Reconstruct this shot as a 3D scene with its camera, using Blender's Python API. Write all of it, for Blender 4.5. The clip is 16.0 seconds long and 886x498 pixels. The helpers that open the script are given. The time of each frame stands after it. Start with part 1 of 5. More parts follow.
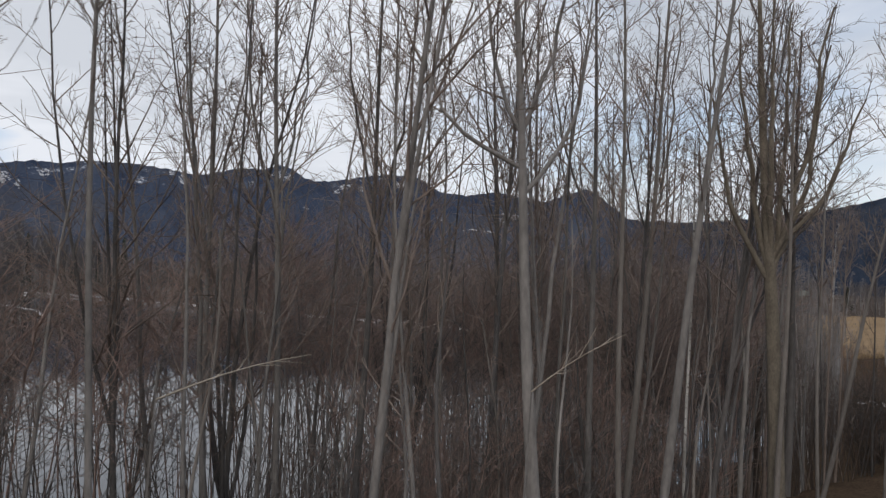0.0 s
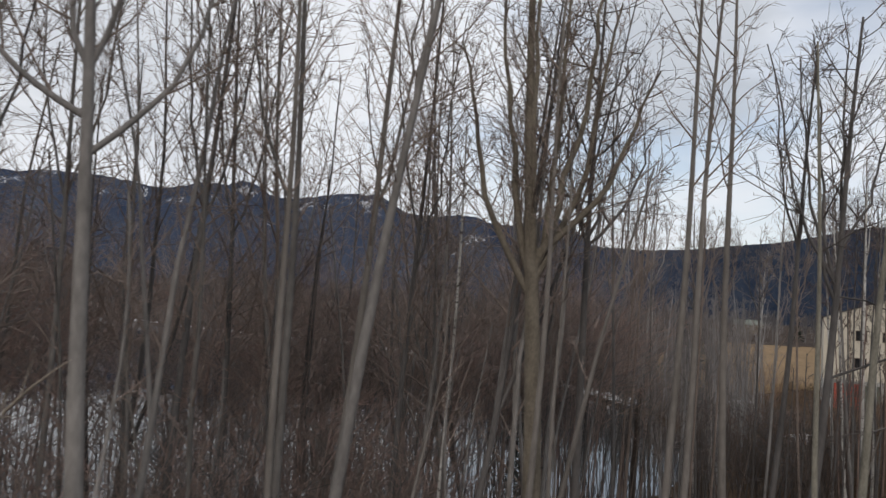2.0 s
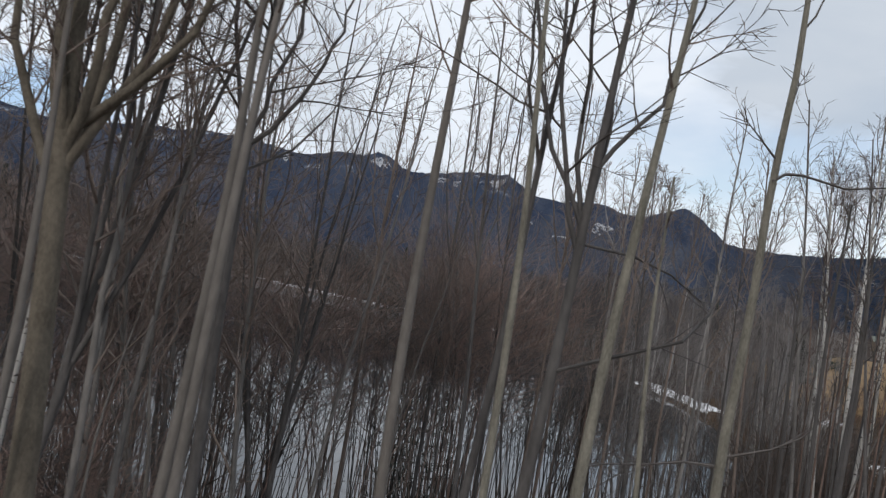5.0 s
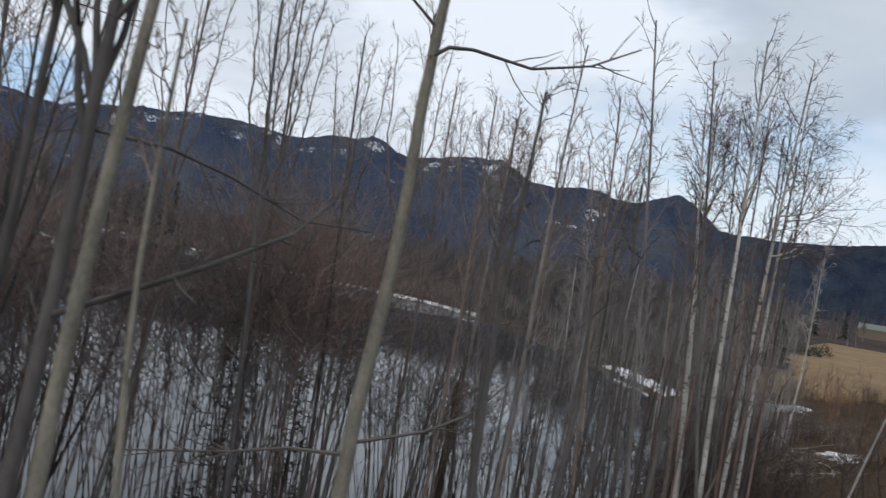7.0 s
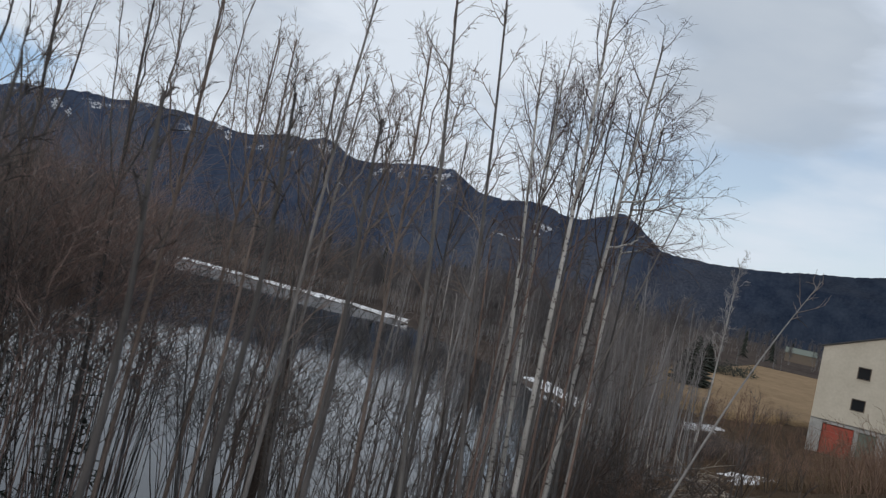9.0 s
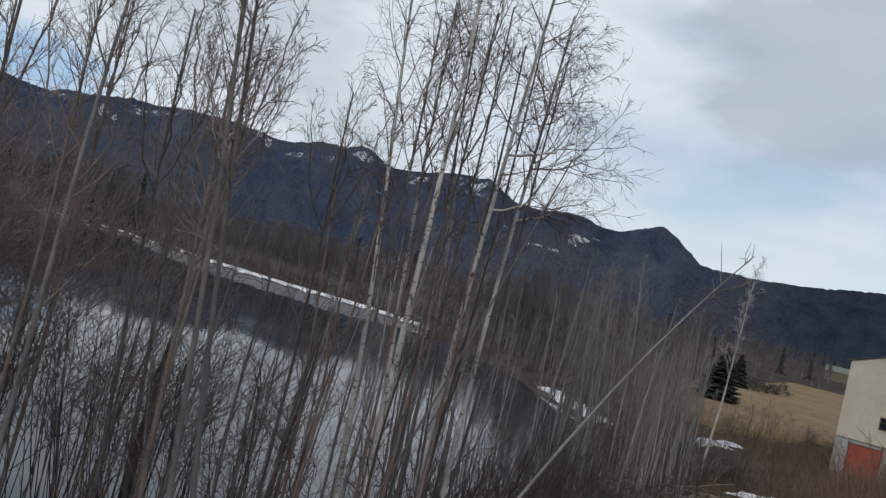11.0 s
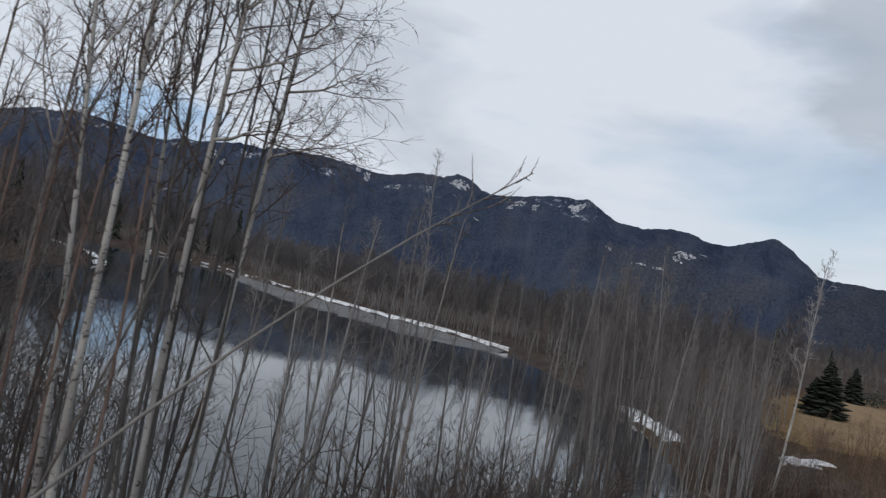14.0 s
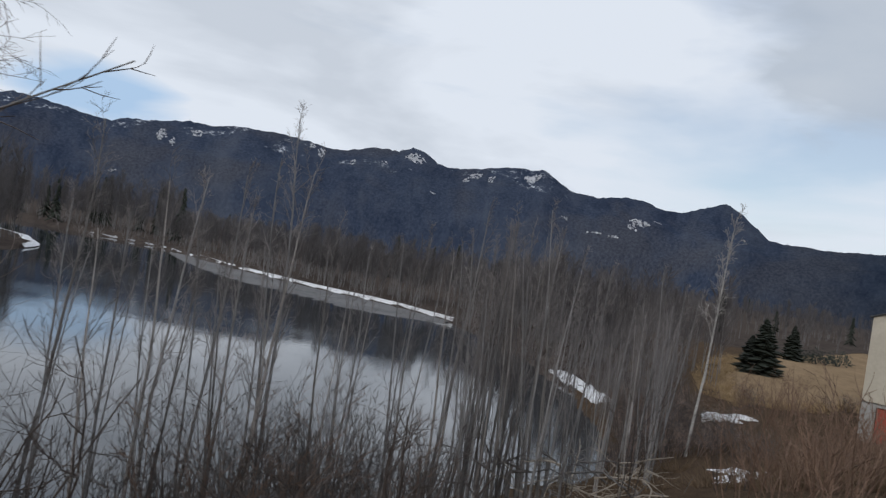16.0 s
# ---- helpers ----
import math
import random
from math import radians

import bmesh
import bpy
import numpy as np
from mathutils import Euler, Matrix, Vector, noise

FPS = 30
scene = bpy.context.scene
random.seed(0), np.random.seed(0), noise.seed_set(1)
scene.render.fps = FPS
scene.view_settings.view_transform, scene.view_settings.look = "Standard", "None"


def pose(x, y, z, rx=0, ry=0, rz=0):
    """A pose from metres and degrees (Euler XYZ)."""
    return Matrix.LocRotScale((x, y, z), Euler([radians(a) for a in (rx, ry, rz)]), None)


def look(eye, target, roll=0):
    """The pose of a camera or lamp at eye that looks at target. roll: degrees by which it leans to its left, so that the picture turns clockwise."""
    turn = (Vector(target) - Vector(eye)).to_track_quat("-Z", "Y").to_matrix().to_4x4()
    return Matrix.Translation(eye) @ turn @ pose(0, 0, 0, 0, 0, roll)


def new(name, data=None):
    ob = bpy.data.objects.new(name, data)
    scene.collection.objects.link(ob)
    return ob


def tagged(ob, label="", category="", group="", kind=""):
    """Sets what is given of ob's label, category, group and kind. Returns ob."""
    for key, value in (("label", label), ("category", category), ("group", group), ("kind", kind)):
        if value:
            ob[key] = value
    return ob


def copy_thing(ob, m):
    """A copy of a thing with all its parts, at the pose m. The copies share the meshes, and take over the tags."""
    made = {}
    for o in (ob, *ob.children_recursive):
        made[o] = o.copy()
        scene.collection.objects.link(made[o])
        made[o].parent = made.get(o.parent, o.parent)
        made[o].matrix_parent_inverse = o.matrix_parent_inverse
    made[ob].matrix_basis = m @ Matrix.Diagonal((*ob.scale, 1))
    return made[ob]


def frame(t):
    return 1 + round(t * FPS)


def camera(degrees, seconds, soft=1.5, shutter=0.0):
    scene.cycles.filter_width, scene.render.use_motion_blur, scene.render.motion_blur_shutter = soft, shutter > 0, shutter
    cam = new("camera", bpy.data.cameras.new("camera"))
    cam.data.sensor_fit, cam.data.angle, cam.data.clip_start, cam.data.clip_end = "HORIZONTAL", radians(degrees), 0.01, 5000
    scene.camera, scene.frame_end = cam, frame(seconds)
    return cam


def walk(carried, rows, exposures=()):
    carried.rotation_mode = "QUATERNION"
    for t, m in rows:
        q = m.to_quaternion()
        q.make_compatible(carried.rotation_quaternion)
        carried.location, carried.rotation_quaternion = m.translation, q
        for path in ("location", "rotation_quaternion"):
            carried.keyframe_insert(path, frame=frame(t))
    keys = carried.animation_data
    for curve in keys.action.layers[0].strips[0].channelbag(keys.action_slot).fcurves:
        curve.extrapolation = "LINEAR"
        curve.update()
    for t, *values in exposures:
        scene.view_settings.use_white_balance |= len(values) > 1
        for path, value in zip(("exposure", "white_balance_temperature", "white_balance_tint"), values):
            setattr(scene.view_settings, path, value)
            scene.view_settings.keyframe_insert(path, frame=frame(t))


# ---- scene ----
cam = camera(60.01, 16.0, soft=1.3, shutter=0.25)
PATH = [
    (0.0, pose(-14.201, -7.530, 11.987, 92.32, -1.95, -9.93)),
    (0.5, pose(-13.226, -7.023, 11.990, 92.65, -1.79, -7.56)),
    (1.0, pose(-12.252, -6.517, 11.992, 92.80, -2.94, -7.45)),
    (1.5, pose(-11.269, -6.014, 11.993, 93.21, -2.96, -10.32)),
    (2.0, pose(-10.285, -5.551, 11.995, 94.04, -3.43, -12.59)),
    (2.5, pose(-9.287, -5.108, 11.997, 95.50, -5.72, -13.86)),
    (3.0, pose(-8.269, -4.672, 11.998, 96.19, -7.43, -16.61)),
    (3.5, pose(-7.270, -4.273, 11.999, 95.43, -7.74, -16.23)),
    (3.7, pose(-6.875, -4.113, 11.999, 94.22, -7.83, -13.90)),
    (5.8, pose(-3.175, -2.406, 12.002, 91.27, -6.90, 0.11)),
    (6.0, pose(-2.839, -2.214, 12.002, 91.82, -4.25, -0.87)),
    (6.5, pose(-2.003, -1.724, 12.001, 91.65, -3.80, -2.12)),
    (7.0, pose(-1.273, -1.264, 12.001, 90.59, -9.17, -3.78)),
    (7.5, pose(-0.616, -0.828, 12.001, 89.46, -11.41, -7.06)),
    (8.0, pose(0.016, -0.392, 12.000, 89.74, -12.79, -7.71)),
    (8.5, pose(0.636, 0.053, 11.999, 91.26, -11.45, -7.76)),
    (9.0, pose(1.253, 0.492, 11.998, 91.90, -12.10, -7.85)),
    (9.5, pose(1.870, 0.926, 11.997, 92.14, -13.04, -7.91)),
    (9.7, pose(2.119, 1.099, 11.996, 91.98, -13.45, -7.90)),
    (11.8, pose(4.961, 2.758, 11.988, 91.96, -11.30, 1.67)),
    (12.0, pose(5.229, 2.887, 11.987, 92.01, -10.61, 3.88)),
    (12.5, pose(5.898, 3.204, 11.985, 92.24, -10.05, 5.03)),
    (13.0, pose(6.554, 3.514, 11.982, 94.49, -8.31, 5.06)),
    (13.5, pose(7.209, 3.817, 11.979, 94.95, -10.76, 3.97)),
    (14.0, pose(7.874, 4.118, 11.976, 92.35, -10.81, 2.71)),
    (14.5, pose(8.542, 4.418, 11.973, 92.25, -10.36, 2.24)),
    (15.0, pose(9.212, 4.713, 11.969, 91.31, -10.49, 1.72)),
    (15.5, pose(9.886, 5.004, 11.966, 91.03, -9.81, 1.44)),
    (16.0, pose(10.561, 5.295, 11.962, 90.95, -9.01, -0.34)),
]
walk(cam, PATH, [(0.0, 0.15, 6850, 13), (0.5, 0.14, 6850, 13), (1.0, 0.25, 7050, 13), (1.5, 0.29, 7050, 13), (2.0, 0.20, 7000, 13), (2.5, -0.04, 6850, 13), (3.0, -0.02, 6780, 12.5), (3.5, 0.06, 6700, 12), (5.8, 0.27, 6650, 10.5), (6.5, 0.27, 6600, 10.5), (7.0, 0.22, 6550, 10.5), (8.0, 0.14, 6500, 10), (8.6, 0.05, 6500, 10), (9.2, 0.0, 6500, 10), (12.5, 0.0, 6500, 10), (14.0, -0.06, 6550, 11), (15.2, 0.0, 6550, 11), (16.0, 0.05, 6550, 11)])

# ---------------------------------------------------------------- light
GAP = tuple(Vector((-math.sin(radians(25.0)) * math.cos(radians(7.4)), math.cos(radians(25.0)) * math.cos(radians(7.4)), 2.6 * math.sin(radians(7.4)))).normalized())
SUN_EL, SUN_AZ = 34.0, 205.0     # degrees; azimuth clockwise from +y
world = bpy.data.worlds.new("overcast_sky")
scene.world = world
world.use_nodes = True
wn, wl = world.node_tree.nodes, world.node_tree.links
wn.clear()


def wnode(kind, **kw):
    n = wn.new(kind)
    for k, v in kw.items():
        n.inputs[k].default_value = v
    return n


w_out = wn.new("ShaderNodeOutputWorld")
w_bg = wnode("ShaderNodeBackground", Strength=1.0)
w_sky = wn.new("ShaderNodeTexSky")
w_sky.sky_type, w_sky.sun_disc = "NISHITA", False
w_sky.sun_elevation, w_sky.sun_rotation = radians(SUN_EL), radians(SUN_AZ)
w_scale = wn.new("ShaderNodeVectorMath")
w_scale.operation = "SCALE"
w_scale.inputs["Scale"].default_value = 0.10
w_co = wn.new("ShaderNodeTexCoord")
w_map = wn.new("ShaderNodeMapping")
w_map.inputs["Scale"].default_value = (1.0, 1.0, 3.2)
w_map.inputs["Location"].default_value = (0.35, 0.1, 0.2)
w_n1 = wnode("ShaderNodeTexNoise", Scale=1.7, Detail=6.0, Roughness=0.5, Distortion=0.4)
w_n2 = wnode("ShaderNodeTexNoise", Scale=2.6, Detail=5.0, Roughness=0.5, Distortion=0.3)
w_r1 = wn.new("ShaderNodeValToRGB")      # cloud cover
w_r1.color_ramp.elements[0].position, w_r1.color_ramp.elements[0].color = 0.30, (0.35, 0.35, 0.35, 1)
w_r1.color_ramp.elements[1].position, w_r1.color_ramp.elements[1].color = 0.47, (1, 1, 1, 1)
w_r2 = wn.new("ShaderNodeValToRGB")      # grey and bright cloud
w_r2.color_ramp.elements[0].position, w_r2.color_ramp.elements[0].color = 0.34, (0.55, 0.61, 0.69, 1)
w_r2.color_ramp.elements[1].position, w_r2.color_ramp.elements[1].color = 0.50, (0.70, 0.765, 0.85, 1)
w_mix = wn.new("ShaderNodeMixRGB")
wl.new(w_co.outputs["Generated"], w_map.inputs["Vector"])
wl.new(w_map.outputs["Vector"], w_n1.inputs["Vector"])
wl.new(w_map.outputs["Vector"], w_n2.inputs["Vector"])
wl.new(w_n1.outputs["Fac"], w_r1.inputs["Fac"])
wl.new(w_n2.outputs["Fac"], w_r2.inputs["Fac"])
wl.new(w_sky.outputs["Color"], w_scale.inputs[0])
wl.new(w_r1.outputs["Color"], w_mix.inputs["Fac"])
wl.new(w_scale.outputs["Vector"], w_mix.inputs["Color1"])
wl.new(w_r2.outputs["Color"], w_mix.inputs["Color2"])
# one heavy grey cloud over the hills
w_dot = wn.new("ShaderNodeVectorMath")
w_dot.operation = "DOT_PRODUCT"
w_dot.inputs[1].default_value = (0.434, 0.838, 0.332)
wl.new(w_co.outputs["Generated"], w_dot.inputs[0])
w_n3 = wnode("ShaderNodeTexNoise", Scale=7.0, Detail=5.0, Roughness=0.5, Distortion=0.3)
wl.new(w_map.outputs["Vector"], w_n3.inputs["Vector"])
w_add = wn.new("ShaderNodeMath")
w_add.operation = "MULTIPLY_ADD"
w_add.inputs[1].default_value = 0.024
wl.new(w_n3.outputs["Fac"], w_add.inputs[0])
wl.new(w_dot.outputs["Value"], w_add.inputs[2])
w_r3 = wn.new("ShaderNodeMapRange")
w_r3.inputs["From Min"].default_value, w_r3.inputs["From Max"].default_value = 1.0020, 1.0085
w_r3.inputs["To Max"].default_value = 0.70
wl.new(w_add.outputs["Value"], w_r3.inputs["Value"])
w_mix2 = wn.new("ShaderNodeMixRGB")
w_mix2.inputs["Color2"].default_value = (0.42, 0.48, 0.555, 1)
wl.new(w_r3.outputs["Result"], w_mix2.inputs["Fac"])
wl.new(w_mix.outputs["Color"], w_mix2.inputs["Color1"])
# a blue gap low over the western hills
w_dot2 = wn.new("ShaderNodeVectorMath")
w_dot2.operation = "DOT_PRODUCT"
w_dot2.inputs[1].default_value = GAP
w_flat = wn.new("ShaderNodeVectorMath")
w_flat.operation = "MULTIPLY"
w_flat.inputs[1].default_value = (1.0, 1.0, 2.6)
w_unit = wn.new("ShaderNodeVectorMath")
w_unit.operation = "NORMALIZE"
wl.new(w_co.outputs["Generated"], w_flat.inputs[0])
wl.new(w_flat.outputs["Vector"], w_unit.inputs[0])
wl.new(w_unit.outputs["Vector"], w_dot2.inputs[0])
w_add2 = wn.new("ShaderNodeMath")
w_add2.operation = "MULTIPLY_ADD"
w_add2.inputs[1].default_value = 0.010
wl.new(w_n3.outputs["Fac"], w_add2.inputs[0])
wl.new(w_dot2.outputs["Value"], w_add2.inputs[2])
w_r4 = wn.new("ShaderNodeMapRange")
w_r4.inputs["From Min"].default_value, w_r4.inputs["From Max"].default_value = 0.9995, 1.0040
w_r4.inputs["To Max"].default_value = 0.8
wl.new(w_add2.outputs["Value"], w_r4.inputs["Value"])
w_mix3 = wn.new("ShaderNodeMixRGB")
w_mix3.inputs["Color2"].default_value = (0.33, 0.52, 0.76, 1)
wl.new(w_r4.outputs["Result"], w_mix3.inputs["Fac"])
wl.new(w_mix2.outputs["Color"], w_mix3.inputs["Color1"])
wl.new(w_mix3.outputs["Color"], w_bg.inputs["Color"])
wl.new(w_bg.outputs["Background"], w_out.inputs["Surface"])

sun = new("sun", bpy.data.lights.new("sun", "SUN"))
sun.data.energy, sun.data.angle, sun.data.color = 0.9, radians(14), (1.0, 0.95, 0.88)
sun.matrix_world = look((0, 0, 100), (-math.sin(radians(SUN_AZ)) * 100, -math.cos(radians(SUN_AZ)) * 100, 100 - 100 * math.tan(radians(SUN_EL))))
scene.view_settings.exposure = 0.0

# ---------------------------------------------------------------- materials


class Mat:
    """A node material: noise-driven colour between two or three tones, bump, roughness."""

    def __init__(self, name, rough=0.85):
        self.m = bpy.data.materials.new(name)
        self.m.use_nodes = True
        self.n, self.l = self.m.node_tree.nodes, self.m.node_tree.links
        self.b = self.n["Principled BSDF"]
        self.b.inputs["Roughness"].default_value = rough
        self.co = self.n.new("ShaderNodeTexCoord")

    def vec(self, scale, space="Object"):
        mp = self.n.new("ShaderNodeMapping")
        mp.inputs["Scale"].default_value = scale
        self.l.new(self.co.outputs[space], mp.inputs["Vector"])
        return mp.outputs["Vector"]

    def pos(self, scale):
        g = self.n.new("ShaderNodeNewGeometry")
        mp = self.n.new("ShaderNodeMapping")
        mp.inputs["Scale"].default_value = scale
        self.l.new(g.outputs["Position"], mp.inputs["Vector"])
        return mp.outputs["Vector"]

    def noise(self, vec, scale, detail=4.0, rough=0.55, dist=0.0):
        t = self.n.new("ShaderNodeTexNoise")
        t.inputs["Scale"].default_value, t.inputs["Detail"].default_value = scale, detail
        t.inputs["Roughness"].default_value, t.inputs["Distortion"].default_value = rough, dist
        self.l.new(vec, t.inputs["Vector"])
        return t.outputs["Fac"]

    def ramp(self, fac, stops):
        r = self.n.new("ShaderNodeValToRGB")
        while len(r.color_ramp.elements) < len(stops):
            r.color_ramp.elements.new(0.5)
        for e, (p, c) in zip(r.color_ramp.elements, stops):
            e.position, e.color = p, (*c, 1)
        self.l.new(fac, r.inputs["Fac"])
        return r.outputs["Color"]

    def mix(self, fac, a, b, mode="MIX"):
        x = self.n.new("ShaderNodeMixRGB")
        x.blend_type = mode
        for s, v in zip(("Fac", "Color1", "Color2"), (fac, a, b)):
            if isinstance(v, (int, float)):
                x.inputs[s].default_value = v
            elif isinstance(v, tuple):
                x.inputs[s].default_value = (*v, 1)
            else:
                self.l.new(v, x.inputs[s])
        return x.outputs["Color"]

    def vary(self, col, lo, hi):
        o = self.n.new("ShaderNodeObjectInfo")
        r = self.ramp(o.outputs["Random"], [(0, (lo, lo, lo)), (1, (hi, hi, hi))])
        return self.mix(1.0, col, r, "MULTIPLY")

    def out(self, col):
        self.l.new(col, self.b.inputs["Base Color"])
        return self

    def bump(self, fac, strength=0.4, dist=0.02):
        u = self.n.new("ShaderNodeBump")
        u.inputs["Strength"].default_value, u.inputs["Distance"].default_value = strength, dist
        self.l.new(fac, u.inputs["Height"])
        self.l.new(u.outputs["Normal"], self.b.inputs["Normal"])
        return self


def plain(name, tones, scale, rough=0.85, bump=0.3, dist=0.01, vary=None, squash=(1, 1, 1)):
    k = Mat(name, rough)
    v = k.vec(squash)
    f1, f2 = k.noise(v, scale), k.noise(v, scale * 7, 3)
    c = k.mix(0.35, k.ramp(f1, [(0.3, tones[0]), (0.7, tones[1])]), k.ramp(f2, [(0.35, tones[0]), (0.65, tones[1])]))
    if vary:
        c = k.vary(c, *vary)
    return k.out(c).bump(f2, bump, dist).m


M_BARK = plain("grey_bark", ((0.092, 0.086, 0.082), (0.245, 0.230, 0.218)), 3.0, 0.9, 0.5, 0.006, (0.65, 1.15), (1, 1, 0.35))
M_PALEBARK = plain("pale_grey_bark", ((0.23, 0.212, 0.20), (0.46, 0.43, 0.41)), 3.0, 0.9, 0.4, 0.006, (0.6, 1.1), (1, 1, 0.35))
M_RUST = plain("rust_brown_twig", ((0.180, 0.125, 0.106), (0.33, 0.236, 0.202)), 2.0, 0.85, 0.1, 0.004)
M_FARTWIG = plain("far_birch_twig", ((0.068, 0.062, 0.063), (0.145, 0.132, 0.133)), 0.05, 0.9, 0.1, 0.01)
M_DARKBARK = plain("dark_bark", ((0.048, 0.045, 0.045), (0.128, 0.119, 0.115)), 3.0, 0.9, 0.5, 0.006, (0.7, 1.2), (1, 1, 0.35))
M_TWIG = plain("brown_twig", ((0.118, 0.092, 0.079), (0.240, 0.190, 0.163)), 2.0, 0.85, 0.1, 0.004, (0.75, 1.2))
M_GREYTWIG = plain("grey_brown_twig", ((0.12, 0.108, 0.104), (0.235, 0.213, 0.207)), 2.0, 0.85, 0.1, 0.004, (0.75, 1.2))
M_BIRCHTWIG = plain("birch_twig", ((0.07, 0.05, 0.045), (0.13, 0.095, 0.085)), 2.0, 0.85, 0.1, 0.004, (0.8, 1.1))
M_REDTWIG = plain("red_brown_twig", ((0.105, 0.062, 0.042), (0.21, 0.132, 0.09)), 2.0, 0.85, 0.1, 0.004, (0.75, 1.2))
M_STEM = plain("grey_brown_stem_bark", ((0.095, 0.085, 0.077), (0.20, 0.182, 0.166)), 3.0, 0.9, 0.5, 0.006, (0.75, 1.15), (1, 1, 0.35))
M_PALESTEM = plain("greenish_grey_bark", ((0.11, 0.104, 0.084), (0.31, 0.290, 0.240)), 9.0, 0.9, 0.8, 0.010, (0.85, 1.1), (1, 1, 0.35))
M_MOSSY = plain("mossy_old_bark", ((0.075, 0.063, 0.049), (0.20, 0.172, 0.135)), 6.0, 0.95, 0.8, 0.012, None, (1, 1, 0.5))
M_REDSTEM = plain("red_brown_birch_bark", ((0.095, 0.062, 0.050), (0.22, 0.155, 0.128)), 4.0, 0.8, 0.3, 0.004, (0.8, 1.1), (1, 1, 0.3))
M_DARKTWIG = plain("dark_twig", ((0.046, 0.040, 0.038), (0.11, 0.096, 0.088)), 2.0, 0.85, 0.1, 0.004, (0.75, 1.2))
M_GREYSTEM = plain("smooth_grey_bark", ((0.15, 0.146, 0.147), (0.31, 0.302, 0.30)), 3.0, 0.9, 0.5, 0.006, (0.6, 1.15), (1, 1, 0.35))
# bark colour darkened to imitate growth backlit against the bright water
M_BACKLITBARK = plain("backlit_dark_bark", ((0.034, 0.025, 0.021), (0.085, 0.064, 0.053)), 3.0, 0.8, 0.4, 0.006, (0.7, 1.2), (1, 1, 0.35))
M_DEAD = plain("dry_wood", ((0.24, 0.205, 0.165), (0.42, 0.37, 0.31)), 4.0, 0.85, 0.3, 0.004, (0.8, 1.1), (1, 1, 0.3))


def birch_bark():
    k = Mat("birch_bark", 0.75)
    v = k.vec((5.0, 5.0, 8.0))
    marks = k.noise(v, 2.6, 3, 0.6)
    big = k.noise(k.vec((1, 1, 0.6)), 2.2, 3)
    c = k.ramp(big, [(0.3, (0.22, 0.208, 0.195)), (0.65, (0.54, 0.525, 0.50))])
    c = k.mix(k.ramp(marks, [(0.56, (0, 0, 0)), (0.66, (1, 1, 1))]), c, (0.06, 0.05, 0.045))
    return k.out(k.vary(c, 0.8, 1.05)).bump(marks, 0.3, 0.004).m


M_BIRCH = birch_bark()


def litter():
    """Brown litter that passes raggedly into the dry grass of the field."""
    k = Mat("litter_and_dry_grass", 0.95)
    k.b.inputs["Specular IOR Level"].default_value = 0.0
    v = k.pos((1, 1, 1))
    a, b, c3 = k.noise(v, 0.22, 4), k.noise(v, 3.0, 5), k.noise(v, 22.0, 4, 0.7)
    c = k.ramp(a, [(0.3, (0.040, 0.028, 0.022)), (0.55, (0.070, 0.047, 0.034)), (0.75, (0.12, 0.083, 0.056))])
    c = k.mix(0.55, c, k.ramp(b, [(0.3, (0.026, 0.018, 0.015)), (0.7, (0.105, 0.072, 0.050))]))
    c = k.mix(0.4, c, k.ramp(c3, [(0.35, (0.03, 0.022, 0.016)), (0.65, (0.19, 0.138, 0.092))]))
    f1, f2 = k.noise(v, 0.09, 4), k.noise(k.pos((1, 0.5, 1)), 0.8, 5, 0.65)
    g = k.ramp(f1, [(0.3, (0.155, 0.104, 0.066)), (0.7, (0.30, 0.212, 0.135))])
    g = k.mix(0.5, g, k.ramp(f2, [(0.32, (0.085, 0.057, 0.040)), (0.68, (0.33, 0.235, 0.148))]))
    g = k.mix(0.35, g, k.ramp(c3, [(0.35, (0.15, 0.105, 0.06)), (0.65, (0.42, 0.31, 0.195))]))
    at = k.n.new("ShaderNodeAttribute")
    at.attribute_name = "grassland"
    ad = k.n.new("ShaderNodeMath")
    ad.operation = "MULTIPLY_ADD"
    ad.inputs[1].default_value = 0.7
    k.l.new(f2, ad.inputs[0])
    k.l.new(at.outputs["Fac"], ad.inputs[2])
    mask = k.ramp(ad.outputs["Value"], [(0.80, (0, 0, 0)), (0.92, (1, 1, 1))])
    return k.out(k.mix(mask, c, g)).bump(c3, 0.8, 0.07).m


